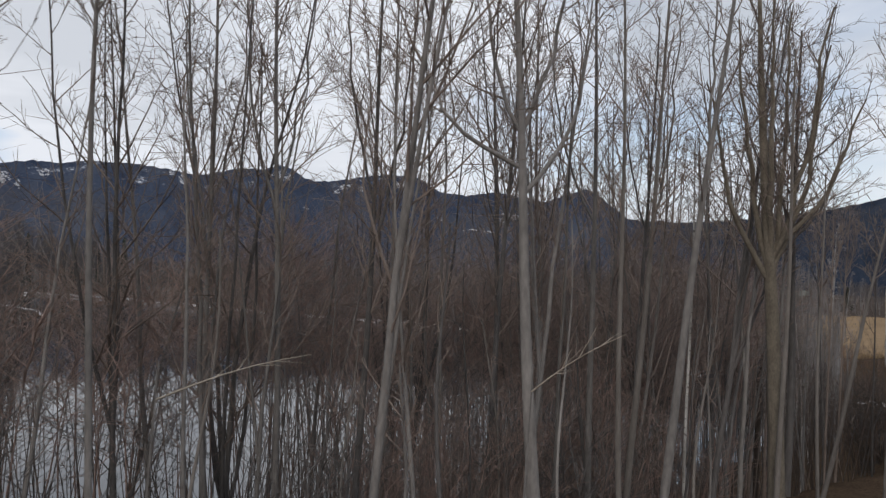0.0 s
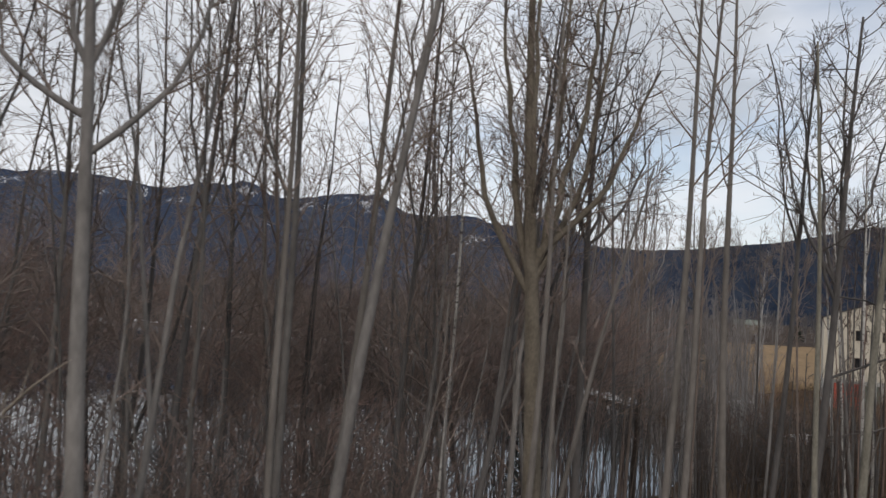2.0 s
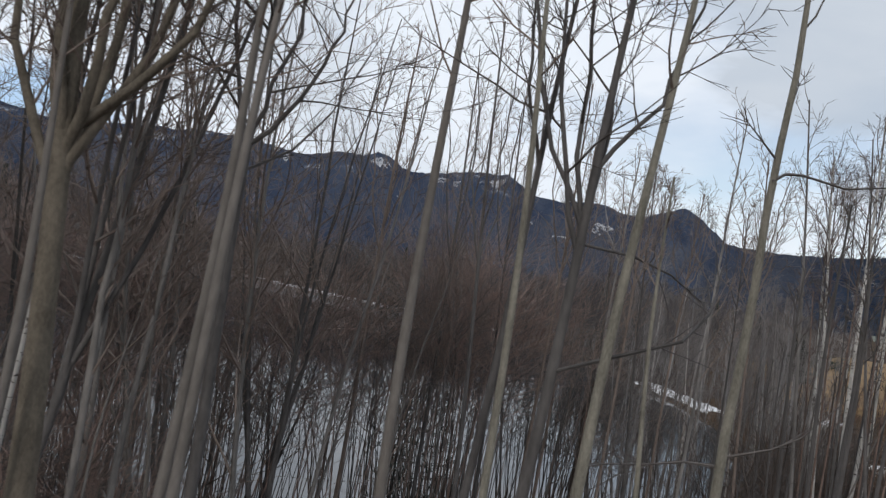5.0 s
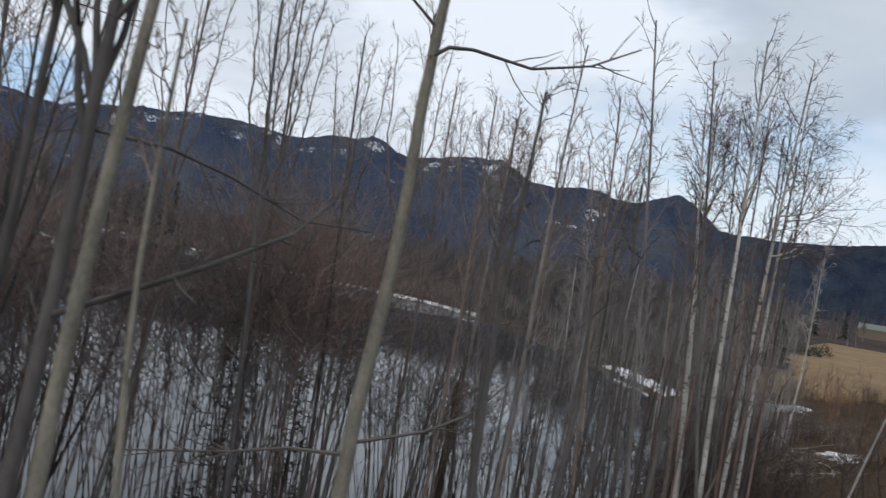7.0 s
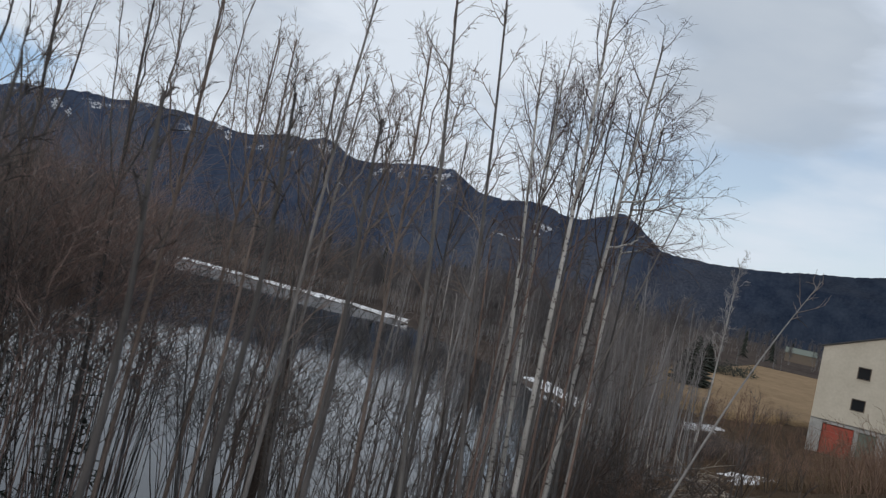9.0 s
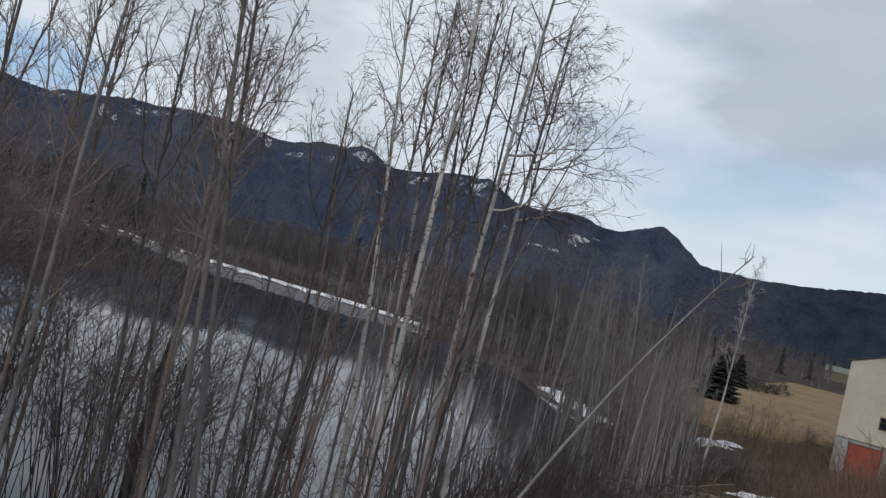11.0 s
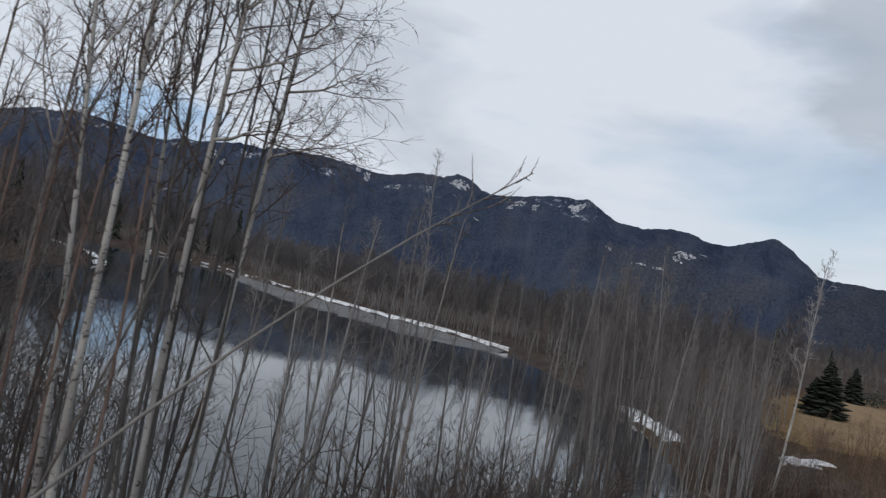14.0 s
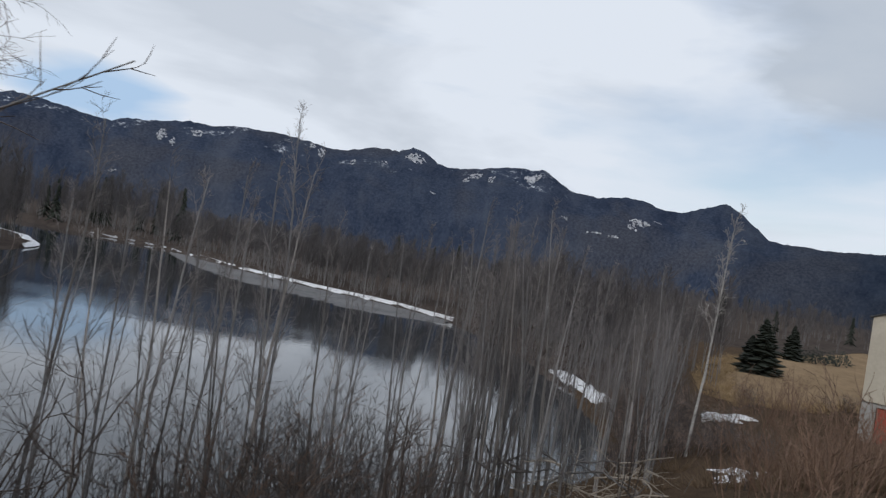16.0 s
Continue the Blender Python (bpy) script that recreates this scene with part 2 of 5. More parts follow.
def forest():
    k = Mat("blue_hazed_forest", 0.95)
    k.b.inputs["Specular IOR Level"].default_value = 0.0
    # pattern laid out by bearing and height, so that it does not stretch along the slope
    geo = k.n.new("ShaderNodeNewGeometry")
    xyz, comb = k.n.new("ShaderNodeSeparateXYZ"), k.n.new("ShaderNodeCombineXYZ")
    turn, arc = k.n.new("ShaderNodeMath"), k.n.new("ShaderNodeMath")
    turn.operation, arc.operation = "ARCTAN2", "MULTIPLY"
    arc.inputs[1].default_value = 1700.0
    k.l.new(geo.outputs["Position"], xyz.inputs["Vector"])
    k.l.new(xyz.outputs["X"], turn.inputs[0])
    k.l.new(xyz.outputs["Y"], turn.inputs[1])
    k.l.new(turn.outputs["Value"], arc.inputs[0])
    k.l.new(arc.outputs["Value"], comb.inputs["X"])
    k.l.new(xyz.outputs["Z"], comb.inputs["Z"])
    v = comb.outputs["Vector"]
    big = k.noise(v, 0.0055, 5, 0.6)
    mid = k.noise(v, 0.026, 5, 0.6)
    fine = k.noise(v, 0.17, 4, 0.7)
    # forest tones shifted to navy: distance haze is painted into the base colour
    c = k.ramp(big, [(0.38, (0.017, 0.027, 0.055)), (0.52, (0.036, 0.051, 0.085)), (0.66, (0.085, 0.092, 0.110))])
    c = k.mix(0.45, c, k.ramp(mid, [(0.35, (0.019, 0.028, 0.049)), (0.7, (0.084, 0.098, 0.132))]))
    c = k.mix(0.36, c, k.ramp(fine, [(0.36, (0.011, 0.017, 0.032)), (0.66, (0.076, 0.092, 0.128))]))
    sv = k.n.new("ShaderNodeMapping")
    sv.inputs["Scale"].default_value = (1, 1, 0.3)
    k.l.new(v, sv.inputs["Vector"])
    gully = k.noise(sv.outputs["Vector"], 0.016, 5, 0.65, 0.6)
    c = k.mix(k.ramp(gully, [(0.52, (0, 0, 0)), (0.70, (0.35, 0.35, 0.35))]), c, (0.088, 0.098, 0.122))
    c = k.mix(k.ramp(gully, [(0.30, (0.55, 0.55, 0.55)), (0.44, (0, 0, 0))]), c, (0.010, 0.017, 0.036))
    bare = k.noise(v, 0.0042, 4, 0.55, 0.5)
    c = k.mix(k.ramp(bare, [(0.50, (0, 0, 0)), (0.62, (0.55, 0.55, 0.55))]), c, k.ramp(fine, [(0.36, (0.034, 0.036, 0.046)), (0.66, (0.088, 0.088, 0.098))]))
    # unbroken spruce on the eastern slopes
    spruces = k.n.new("ShaderNodeMapRange")
    spruces.inputs["From Min"].default_value, spruces.inputs["From Max"].default_value = 0.36, 0.56
    spruces.inputs["To Max"].default_value = 0.62
    k.l.new(turn.outputs["Value"], spruces.inputs["Value"])
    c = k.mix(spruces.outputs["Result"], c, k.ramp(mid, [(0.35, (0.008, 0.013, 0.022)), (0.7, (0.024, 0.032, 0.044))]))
    # snow lying in gullies and on bare ledges below the crest
    g = k.n.new("ShaderNodeNewGeometry")
    sp = k.n.new("ShaderNodeSeparateXYZ")
    k.l.new(g.outputs["Position"], sp.inputs["Vector"])
    hi = k.n.new("ShaderNodeMapRange")
    hi.inputs["From Min"].default_value, hi.inputs["From Max"].default_value = 150.0, 222.0
    k.l.new(sp.outputs["Z"], hi.inputs["Value"])
    n1 = k.noise(k.pos((1, 0.25, 0.5)), 0.0060, 5, 0.65, 0.4)
    m = k.n.new("ShaderNodeMath")
    m.operation = "MULTIPLY"
    k.l.new(hi.outputs["Result"], m.inputs[0])
    k.l.new(n1, m.inputs[1])
    mask = k.ramp(m.outputs["Value"], [(0.51, (0, 0, 0)), (0.62, (1, 1, 1))])
    streak = k.ramp(k.noise(v, 0.045, 5, 0.7), [(0.50, (0, 0, 0)), (0.57, (1, 1, 1))])
    mask = k.mix(1.0, mask, streak, "MULTIPLY")
    mask = k.mix(1.0, mask, k.ramp(fine, [(0.46, (0, 0, 0)), (0.56, (1, 1, 1))]), "MULTIPLY")
    east = k.n.new("ShaderNodeMapRange")
    east.inputs["From Min"].default_value, east.inputs["From Max"].default_value = 0.115, 0.165
    east.inputs["To Min"].default_value, east.inputs["To Max"].default_value = 1.0, 0.0
    k.l.new(turn.outputs["Value"], east.inputs["Value"])
    mask = k.mix(1.0, mask, east.outputs["Result"], "MULTIPLY")
    c = k.mix(mask, c, (0.62, 0.65, 0.70))
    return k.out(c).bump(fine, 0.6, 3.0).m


def heath():
    k = Mat("dark_winter_heath", 0.95)
    k.b.inputs["Specular IOR Level"].default_value = 0.0
    v = k.pos((1, 0.5, 1))
    a, b = k.noise(v, 0.03, 5), k.noise(v, 0.5, 5, 0.65)
    c = k.ramp(a, [(0.3, (0.048, 0.039, 0.036)), (0.7, (0.095, 0.078, 0.068))])
    c = k.mix(0.5, c, k.ramp(b, [(0.35, (0.030, 0.025, 0.024)), (0.68, (0.115, 0.094, 0.080))]))
    return k.out(c).bump(b, 0.8, 0.2).m


def snow():
    k = Mat("old_snow", 0.6)
    v = k.pos((1, 1, 1))
    a, b = k.noise(v, 1.2, 4), k.noise(v, 11.0, 4, 0.7)
    c = k.ramp(a, [(0.3, (0.60, 0.61, 0.63)), (0.7, (0.84, 0.85, 0.87))])
    c = k.mix(k.ramp(b, [(0.56, (0, 0, 0)), (0.68, (1, 1, 1))]), c, (0.33, 0.28, 0.22))
    return k.out(c).bump(b, 0.5, 0.03).m


def ice():
    k = Mat("grey_shore_ice", 0.9)
    k.b.inputs["Specular IOR Level"].default_value = 0.1
    v = k.pos((1, 1, 1))
    a, b = k.noise(v, 0.12, 5), k.noise(v, 1.4, 4, 0.65)
    c = k.ramp(a, [(0.3, (0.095, 0.095, 0.098)), (0.7, (0.19, 0.188, 0.19))])
    c = k.mix(0.35, c, k.ramp(b, [(0.35, (0.07, 0.068, 0.066)), (0.65, (0.26, 0.26, 0.265))]))
    return k.out(c).bump(b, 0.3, 0.03).m


def water():
    k = Mat("still_lake_water", 0.05)
    k.b.inputs["Base Color"].default_value = (0.020, 0.024, 0.028, 1)
    k.b.inputs["IOR"].default_value = 1.6
    a, b = k.noise(k.pos((0.5, 1.2, 1)), 0.10, 4), k.noise(k.pos((0.6, 1.5, 1)), 1.1, 4, 0.55)
    r = k.ramp(a, [(0.4, (0.03, 0.03, 0.03)), (0.65, (0.085, 0.085, 0.085))])
    k.l.new(r, k.b.inputs["Roughness"])
    return k.bump(b, 0.08, 0.03).m


M_HEATH = heath()
M_LITTER, M_HAZEDFOREST, M_SNOW, M_ICE, M_WATER = litter(), forest(), snow(), ice(), water()
M_PLASTER = plain("cream_plaster", ((0.45, 0.405, 0.325), (0.57, 0.52, 0.43)), 0.7, 0.85, 0.15, 0.01)
M_CONCRETE = plain("grey_concrete", ((0.25, 0.25, 0.24), (0.40, 0.39, 0.37)), 1.2, 0.9, 0.3, 0.01)
M_RED = plain("red_painted_metal", ((0.30, 0.055, 0.035), (0.39, 0.08, 0.05)), 1.5, 0.55, 0.1, 0.005)
M_GREENDOOR = plain("green_grey_boards", ((0.10, 0.12, 0.10), (0.17, 0.19, 0.16)), 2.0, 0.8, 0.2, 0.005)
M_ROOF = plain("dark_roofing", ((0.035, 0.037, 0.04), (0.08, 0.08, 0.085)), 2.0, 0.8, 0.3, 0.01)
M_FRAME = plain("brown_window_frame", ((0.10, 0.075, 0.055), (0.16, 0.125, 0.09)), 5.0, 0.6, 0.1, 0.003)
M_NEEDLE = plain("spruce_needles", ((0.009, 0.014, 0.010), (0.026, 0.034, 0.022)), 2.5, 0.9, 0.6, 0.03, (0.8, 1.2))


def glass():
    k = Mat("dark_window_glass", 0.04)
    k.b.inputs["Base Color"].default_value = (0.02, 0.022, 0.025, 1)
    k.b.inputs["IOR"].default_value = 1.5
    return k.m


M_GLASS = glass()

# ---------------------------------------------------------------- mesh helpers
PATH_U = Vector((0.850, 0.525))      # along the line of travel
PATH_N = Vector((-0.525, 0.850))     # from it towards the lake


def link_mesh(name, verts, faces, mat, parent=None, label="", smooth=False):
    me = bpy.data.meshes.new(name)
    me.from_pydata(verts, [], faces)
    for m in (mat if isinstance(mat, (list, tuple)) else [mat]):
        me.materials.append(m)
    if smooth:
        me.polygons.foreach_set("use_smooth", [True] * len(me.polygons))
    me.update()
    ob = new(name, me)
    if parent:
        ob.parent = parent
    if label:
        ob["label"] = label
    return ob


def part(name, bm, mat, parent, label=""):
    me = bpy.data.meshes.new(name)
    bm.to_mesh(me)
    bm.free()
    me.materials.append(mat)
    ob = new(name, me)
    ob.parent = parent
    if label:
        ob["label"] = label
    return ob


def box(bm, lo, hi, bevel=0.0):
    r = bmesh.ops.create_cube(bm, size=1)
    for v in r["verts"]:
        v.co = Vector([lo[i] + (v.co[i] + 0.5) * (hi[i] - lo[i]) for i in range(3)])
    if bevel:
        es = list({e for v in r["verts"] for e in v.link_edges})
        bmesh.ops.bevel(bm, geom=es, offset=bevel, segments=1, affect="EDGES")


class Tubes:
    """Gathers tapered tubes into one mesh."""

    def __init__(self):
        self.v, self.f = [], []

    def add(self, pts, radii, sides):
        n0 = len(self.v)
        for i, p in enumerate(pts):
            d = (pts[min(i + 1, len(pts) - 1)] - pts[max(i - 1, 0)]).normalized()
            a = d.orthogonal().normalized() if i == 0 else (a - d * a.dot(d)).normalized()
            b = d.cross(a)
            for k in range(sides):
                w = 2 * math.pi * k / sides
                self.v.append(p + (a * math.cos(w) + b * math.sin(w)) * radii[i])
        for i in range(len(pts) - 1):
            for k in range(sides):
                k2 = (k + 1) % sides
                self.f.append((n0 + i * sides + k, n0 + i * sides + k2, n0 + (i + 1) * sides + k2, n0 + (i + 1) * sides + k))


def grow(rng, p, d, length, segs, wander, lift):
    """A wandering polyline; lift bends it up (+) or lets it droop (-)."""
    pts, d = [p.copy()], d.normalized()
    for _ in range(segs):
        d = (d + Vector((rng.gauss(0, wander), rng.gauss(0, wander), rng.gauss(0, wander) + lift))).normalized()
        p = p + d * (length / segs)
        pts.append(p.copy())
    return pts


def along(pts, f):
    x = f * (len(pts) - 1)
    i = min(int(x), len(pts) - 2)
    return pts[i].lerp(pts[i + 1], x - i), (pts[i + 1] - pts[i]).normalized()


def side_dir(rng, axis, angle):
    a = axis.orthogonal().normalized()
    q = Matrix.Rotation(rng.uniform(0, 2 * math.pi), 3, axis)
    return (axis * math.cos(angle) + (q @ a) * math.sin(angle)).normalized()


def bare_tree(seed, H, r, first, n1, l1, ang, n2, n3, fork=0, droop=0.0, twig_r=0.006, sway=0.035):
    """Trunk tubes and crown tubes of a leafless tree with its base at the origin."""
    rng = random.Random(seed)
    trunk, crown = Tubes(), Tubes()
    stems = [grow(rng, Vector((0, 0, -0.3)), Vector((rng.gauss(0, 0.03), rng.gauss(0, 0.03), 1)), H + 0.3, 14, sway, 0.03)]
    radii = [[r * (1 - 0.92 * (i / 14) ** 0.9) + 0.005 for i in range(15)]]
    for _ in range(fork):
        f = rng.uniform(0.18, 0.42)
        p, d = along(stems[0], f)
        L = H * (1 - f) * rng.uniform(0.75, 0.97)
        stems.append(grow(rng, p, side_dir(rng, d, rng.uniform(0.13, 0.26)), L, 10, sway, 0.05))
        radii.append([r * (1 - f) * 0.72 * (1 - 0.9 * (i / 10) ** 0.9) + 0.005 for i in range(11)])
    for s, q in zip(stems, radii):
        trunk.add(s, q, 7)
    dress(rng, crown, stems, radii, first, n1, l1, ang, n2, n3, droop, twig_r)
    return trunk, crown


def dress(rng, crown, stems, radii, first, n1, l1, ang, n2, n3, droop=0.0, twig_r=0.005):
    """Boughs, branches and twigs along the given stems."""
    fine = 3 if droop else 2
    for si, (s, q) in enumerate(zip(stems, radii)):
        cnt = n1 if si == 0 else int(n1 * 0.55)
        for j in range(cnt):
            f = (first if si == 0 else 0.12) + (1 - first if si == 0 else 0.86) * ((j + rng.random()) / cnt) ** 0.85
            f = min(f, 0.99)
            p, d = along(s, f)
            L = l1 * (1.12 - 0.72 * f) * rng.uniform(0.6, 1.15) * (1 if si == 0 else 0.75)
            a = side_dir(rng, d, radians(rng.uniform(*ang)))
            br = min(q[min(int(f * (len(q) - 1)), len(q) - 1)] * 0.55, 0.006 + 0.0052 * L)
            b1 = grow(rng, p, a, L, 6, 0.09, 0.07)
            crown.add(b1, [br * (1 - 0.72 * i / 6) for i in range(7)], 4)
            for _ in range(n2):
                g = rng.uniform(0.15, 1.0)
                p2, d2 = along(b1, min(g, 0.999))
                L2 = L * rng.uniform(0.22, 0.5) * (1.15 - 0.5 * g)
                b2 = grow(rng, p2, side_dir(rng, d2, radians(rng.uniform(25, 62))), L2, fine, 0.14, 0.06 - droop)
                r2 = max(br * 0.42, twig_r)
                crown.add(b2, [r2 * (1 - 0.55 * i / fine) for i in range(fine + 1)], 3)
                for _ in range(n3):
                    p3, d3 = along(b2, rng.uniform(0.2, 0.999))
                    b3 = grow(rng, p3, side_dir(rng, d3, radians(rng.uniform(20, 50))), L2 * rng.uniform(0.35, 0.8), fine - 1, 0.15, 0.03 - 2.2 * droop)
                    crown.add(b3, [twig_r * (0.8 - 0.4 * i / (fine - 1)) for i in range(fine)], 3)


def tree_thing(name, label, category, data, bark, twig, group=""):
    ob = tagged(new(name), label, category, group)
    trunk, crown = data
    link_mesh("trunk", trunk.v, trunk.f, bark, ob, smooth=True)
    link_mesh("crown", crown.v, crown.f, twig, ob)
    return ob


def bush_stems(seed, stems, H, spread, n1, n2, twig_r=0.005, segs=7, sides=5, wander=0.085, clear=0.22, low=0.55, thick=None, lift=0.16):
    """Each shoot of a bush, with its own twigs, as one gathering of tubes."""
    rng = random.Random(seed)
    out = []
    for _ in range(stems):
        t = Tubes()
        a, q = rng.uniform(0, 6.283), rng.random() ** 0.6
        base = Vector((math.cos(a) * q * spread * 0.35, math.sin(a) * q * spread * 0.35, -0.25))
        d = Vector((math.cos(a) * q * spread / H, math.sin(a) * q * spread / H, 1))
        h = H * rng.uniform(low, 1.05)
        s = grow(rng, base, d, h, segs, wander, 0.04)
        r0 = (0.008 + 0.0042 * h) if thick is None else rng.uniform(0.7, 1.3) * thick
        t.add(s, [r0 * (1 - 0.8 * i / segs) for i in range(segs + 1)], sides)
        for j in range(n1):
            f = min(clear + (1 - clear) * (j + rng.random()) / n1, 0.995)
            p, d1 = along(s, f)
            L = h * rng.uniform(0.14, 0.40) * (1.25 - 0.7 * f)
            b = grow(rng, p, side_dir(rng, d1, radians(rng.uniform(26, 60))), L, 3, 0.13, lift)
            r1 = max(r0 * 0.34, twig_r)
            t.add(b, [r1, r1 * 0.8, r1 * 0.6, r1 * 0.35], 3)
            for _ in range(n2):
                p2, d2 = along(b, rng.uniform(0.2, 0.99))
                t.add(grow(rng, p2, side_dir(rng, d2, radians(rng.uniform(20, 45))), L * rng.uniform(0.3, 0.65), 1, 0.12, 0.05), [twig_r, twig_r * 0.5], 3)
        out.append(t)
    return out


# ---------------------------------------------------------------- lie of the land
LAKE_Z = 3.0
LAKE = [(-260, 62), (-90, 24), (-40, 15), (-15, 14), (-2, 18), (4.5, 26.5), (9, 30.5), (14, 35.8), (18.6, 40.2), (21.3, 47), (22.4, 56), (22.6, 70), (21, 86), (18, 103), (13.5, 122), (4, 136),
        (-8, 147), (-18, 157), (-34, 176), (-46, 193), (-58, 211), (-68, 228), (-86, 244), (-104, 256), (-190, 310), (-210, 290), (-120, 205), (-78, 172), (-64, 150), (-58, 130), (-61, 112), (-72, 102), (-160, 110), (-330, 150)]
# crest of the hills: degrees left of +y, degrees above the eye
CREST_AZ = [-180, -120, -75, -46, -44, -42, -40, -36, -31, -27, -24, -23, -21, -20, -17, -16, -14, -13, -11, -10, -9, -7,
            -6, -5, 0, 1, 2, 3, 4, 6, 8, 9, 13, 16, 17, 19, 21, 23, 24, 25, 30, 31, 32, 34,
            36, 38, 40, 45, 70, 110, 180]
CREST_EL = [7, 6, 8.5, 7.7, 7.34, 6.59, 6.48, 5.5, 4.87, 4.6, 4.76, 4.95, 6.64, 7.16, 6.14, 6.12, 6.72, 6.74, 6.39, 6.43, 6.61, 7.77,
            7.56, 7.66, 6.91, 7.14, 7.77, 7.97, 7.58, 7.59, 7.06, 6.97, 7.44, 7.25, 6.97, 6.97, 6.55, 6.35, 6, 5.97, 6.47, 6.14, 6.1, 5.61,
            5.38, 6.27, 6.65, 7, 6, 6, 7]
HILL_C = (3.0, 2.0)


def lake_depth(x, y):
    """Signed distance to the water's edge, positive over the lake."""
    return edge_depth(LAKE, x, y)


def edge_depth(outline, x, y):
    """Signed distance to a closed outline, positive within."""
    P = np.array(outline, float)
    Q = np.roll(P, -1, 0)
    best = np.full(x.shape, 1e9)
    inside = np.zeros(x.shape, bool)
    for (ax, ay), (bx, by) in zip(P, Q):
        ex, ey = bx - ax, by - ay
        t = np.clip(((x - ax) * ex + (y - ay) * ey) / (ex * ex + ey * ey), 0, 1)
        best = np.minimum(best, np.hypot(x - ax - t * ex, y - ay - t * ey))
        if ey != 0:
            inside ^= ((ay > y) != (by > y)) & (x < ex * (y - ay) / ey + ax)
    return np.where(inside, best, -best)


def smooth(t):
    t = np.clip(t, 0, 1)
    return t * t * (3 - 2 * t)


def wobble(x, y, f, seed):
    """Cheap smooth noise of sines."""
    s = np.zeros(np.shape(x))
    r = np.random.RandomState(seed)
    for k in range(6):
        a, p, g = r.uniform(0, 6.28), r.uniform(0, 6.28), f * 1.6 ** (k * 0.8)
        s = s + np.sin((x * math.cos(a) + y * math.sin(a)) * g + p) / 1.5 ** k
    return s / 2.6


def height(x, y):
    x, y = np.asarray(x, float), np.asarray(y, float)
    d = PATH_N[0] * x + PATH_N[1] * y
    z = 4.0 + 5.3 * (1 - smooth((d - 1.5) / 23.0)) + 0.12 * wobble(x, y, 0.6, 3)
    z = z + np.where(d < -4, np.minimum((-4 - d) * 0.12, 60), 0)
    z = z + 0.5 * smooth((np.hypot(x - 46, y - 60) - 0) / -1 + 18)
    sd = lake_depth(x, y)
    shore = -sd + 0.7 * wobble(x, y, 0.35, 5)
    z = np.where(shore < 12, np.minimum(z, LAKE_Z + 0.18 * np.maximum(shore, 0) + 0.30 * np.maximum(shore - 3.5, 0) + 0.12 * (shore > 0)), z)
    z = np.where(shore < 0, LAKE_Z - np.minimum(0.12 - shore * 0.12, 2.0), z)
    # the plain rises gently away from the lake
    r = np.hypot(x - HILL_C[0], y - HILL_C[1])
    z = np.where(shore > 0, z + 7.0 * smooth((r - 130) / 700), z)
    az = np.degrees(np.arctan2(-(x - HILL_C[0]), y - HILL_C[1]))
    el = np.interp(az, CREST_AZ, CREST_EL)
    top = 12 + np.tan(np.radians(el)) * 2300
    s = np.clip((r - 780 - 60 * wobble(x, y, 0.006, 9)) / (2300 - 780), 0, None)
    hill = (top - 10) * np.where(s < 1, s ** 1.35, 1 - (s - 1) * 0.5)
    rough = wobble(x, y, 0.012, 11) * 13 * np.clip(s * 3, 0, 1) * np.clip((1.02 - s) * 4, 0, 1)
    tip = (np.modf(np.abs(np.sin(np.round(x, 2) * 12.9898 + np.round(y, 2) * 78.233)) * 43758.5)[0] - 0.5) * 4.5 * np.clip(s * 8, 0, 1)
    return z + np.where((s > 0) & (shore > 0), hill + rough + tip, 0)


def gz(x, y):
    return float(height(np.array([x]), np.array([y]))[0])


FIELD = [(34.8, 66.5), (43, 91), (49, 106), (66, 137), (136, 228), (172, 214), (120, 120), (78, 78), (60, 79), (48, 73), (39, 67.5)]


def in_poly(x, y, P):
    c = np.zeros(x.shape, bool)
    for (ax, ay), (bx, by) in zip(P, P[1:] + P[:1]):
        if ay != by:
            c ^= ((ay > y) != (by > y)) & (x < (bx - ax) * (y - ay) / (by - ay) + ax)
    return c


def build_ground():
    az = np.concatenate([np.arange(-62, 52, 0.25), np.arange(52, 298, 4.0)])
    rad = np.concatenate([[0.0], np.geomspace(1.2, 700, 170), np.geomspace(715, 2500, 90), [2700, 3200, 4200]])
    A, R = np.meshgrid(np.radians(az), rad)
    X, Y = HILL_C[0] - np.sin(A) * R, HILL_C[1] + np.cos(A) * R
    Z = height(X.ravel(), Y.ravel())
    verts = np.stack([X.ravel(), Y.ravel(), Z], 1)
    n = len(az)
    faces, mats = [], []
    i, j = np.meshgrid(np.arange(len(rad) - 1), np.arange(n), indexing="ij")
    j2 = (j + 1) % n
    quads = np.stack([i * n + j, i * n + j2, (i + 1) * n + j2, (i + 1) * n + j], -1).reshape(-1, 4)
    cx, cy = verts[quads, 0].mean(1), verts[quads, 1].mean(1)
    rr = np.hypot(cx - HILL_C[0], cy - HILL_C[1])
    mi = np.where((rr > 70) & ~((cx > 31) & (rr < 175)), 3, 0)
    mi = np.where(in_poly(cx, cy, FIELD), 0, mi)
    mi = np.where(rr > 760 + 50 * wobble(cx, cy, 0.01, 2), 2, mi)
    ob = link_mesh("ground", verts.tolist(), quads.tolist(), [M_LITTER, M_LITTER, M_HAZEDFOREST, M_HEATH], smooth=True)
    ob.data.polygons.foreach_set("material_index", mi.astype(np.int32))
    grass = ob.data.attributes.new("grassland", "FLOAT", "POINT")
    grass.data.foreach_set("value", np.clip(0.5 + edge_depth(FIELD, verts[:, 0], verts[:, 1]) / 6.0, 0, 1).astype(np.float32))
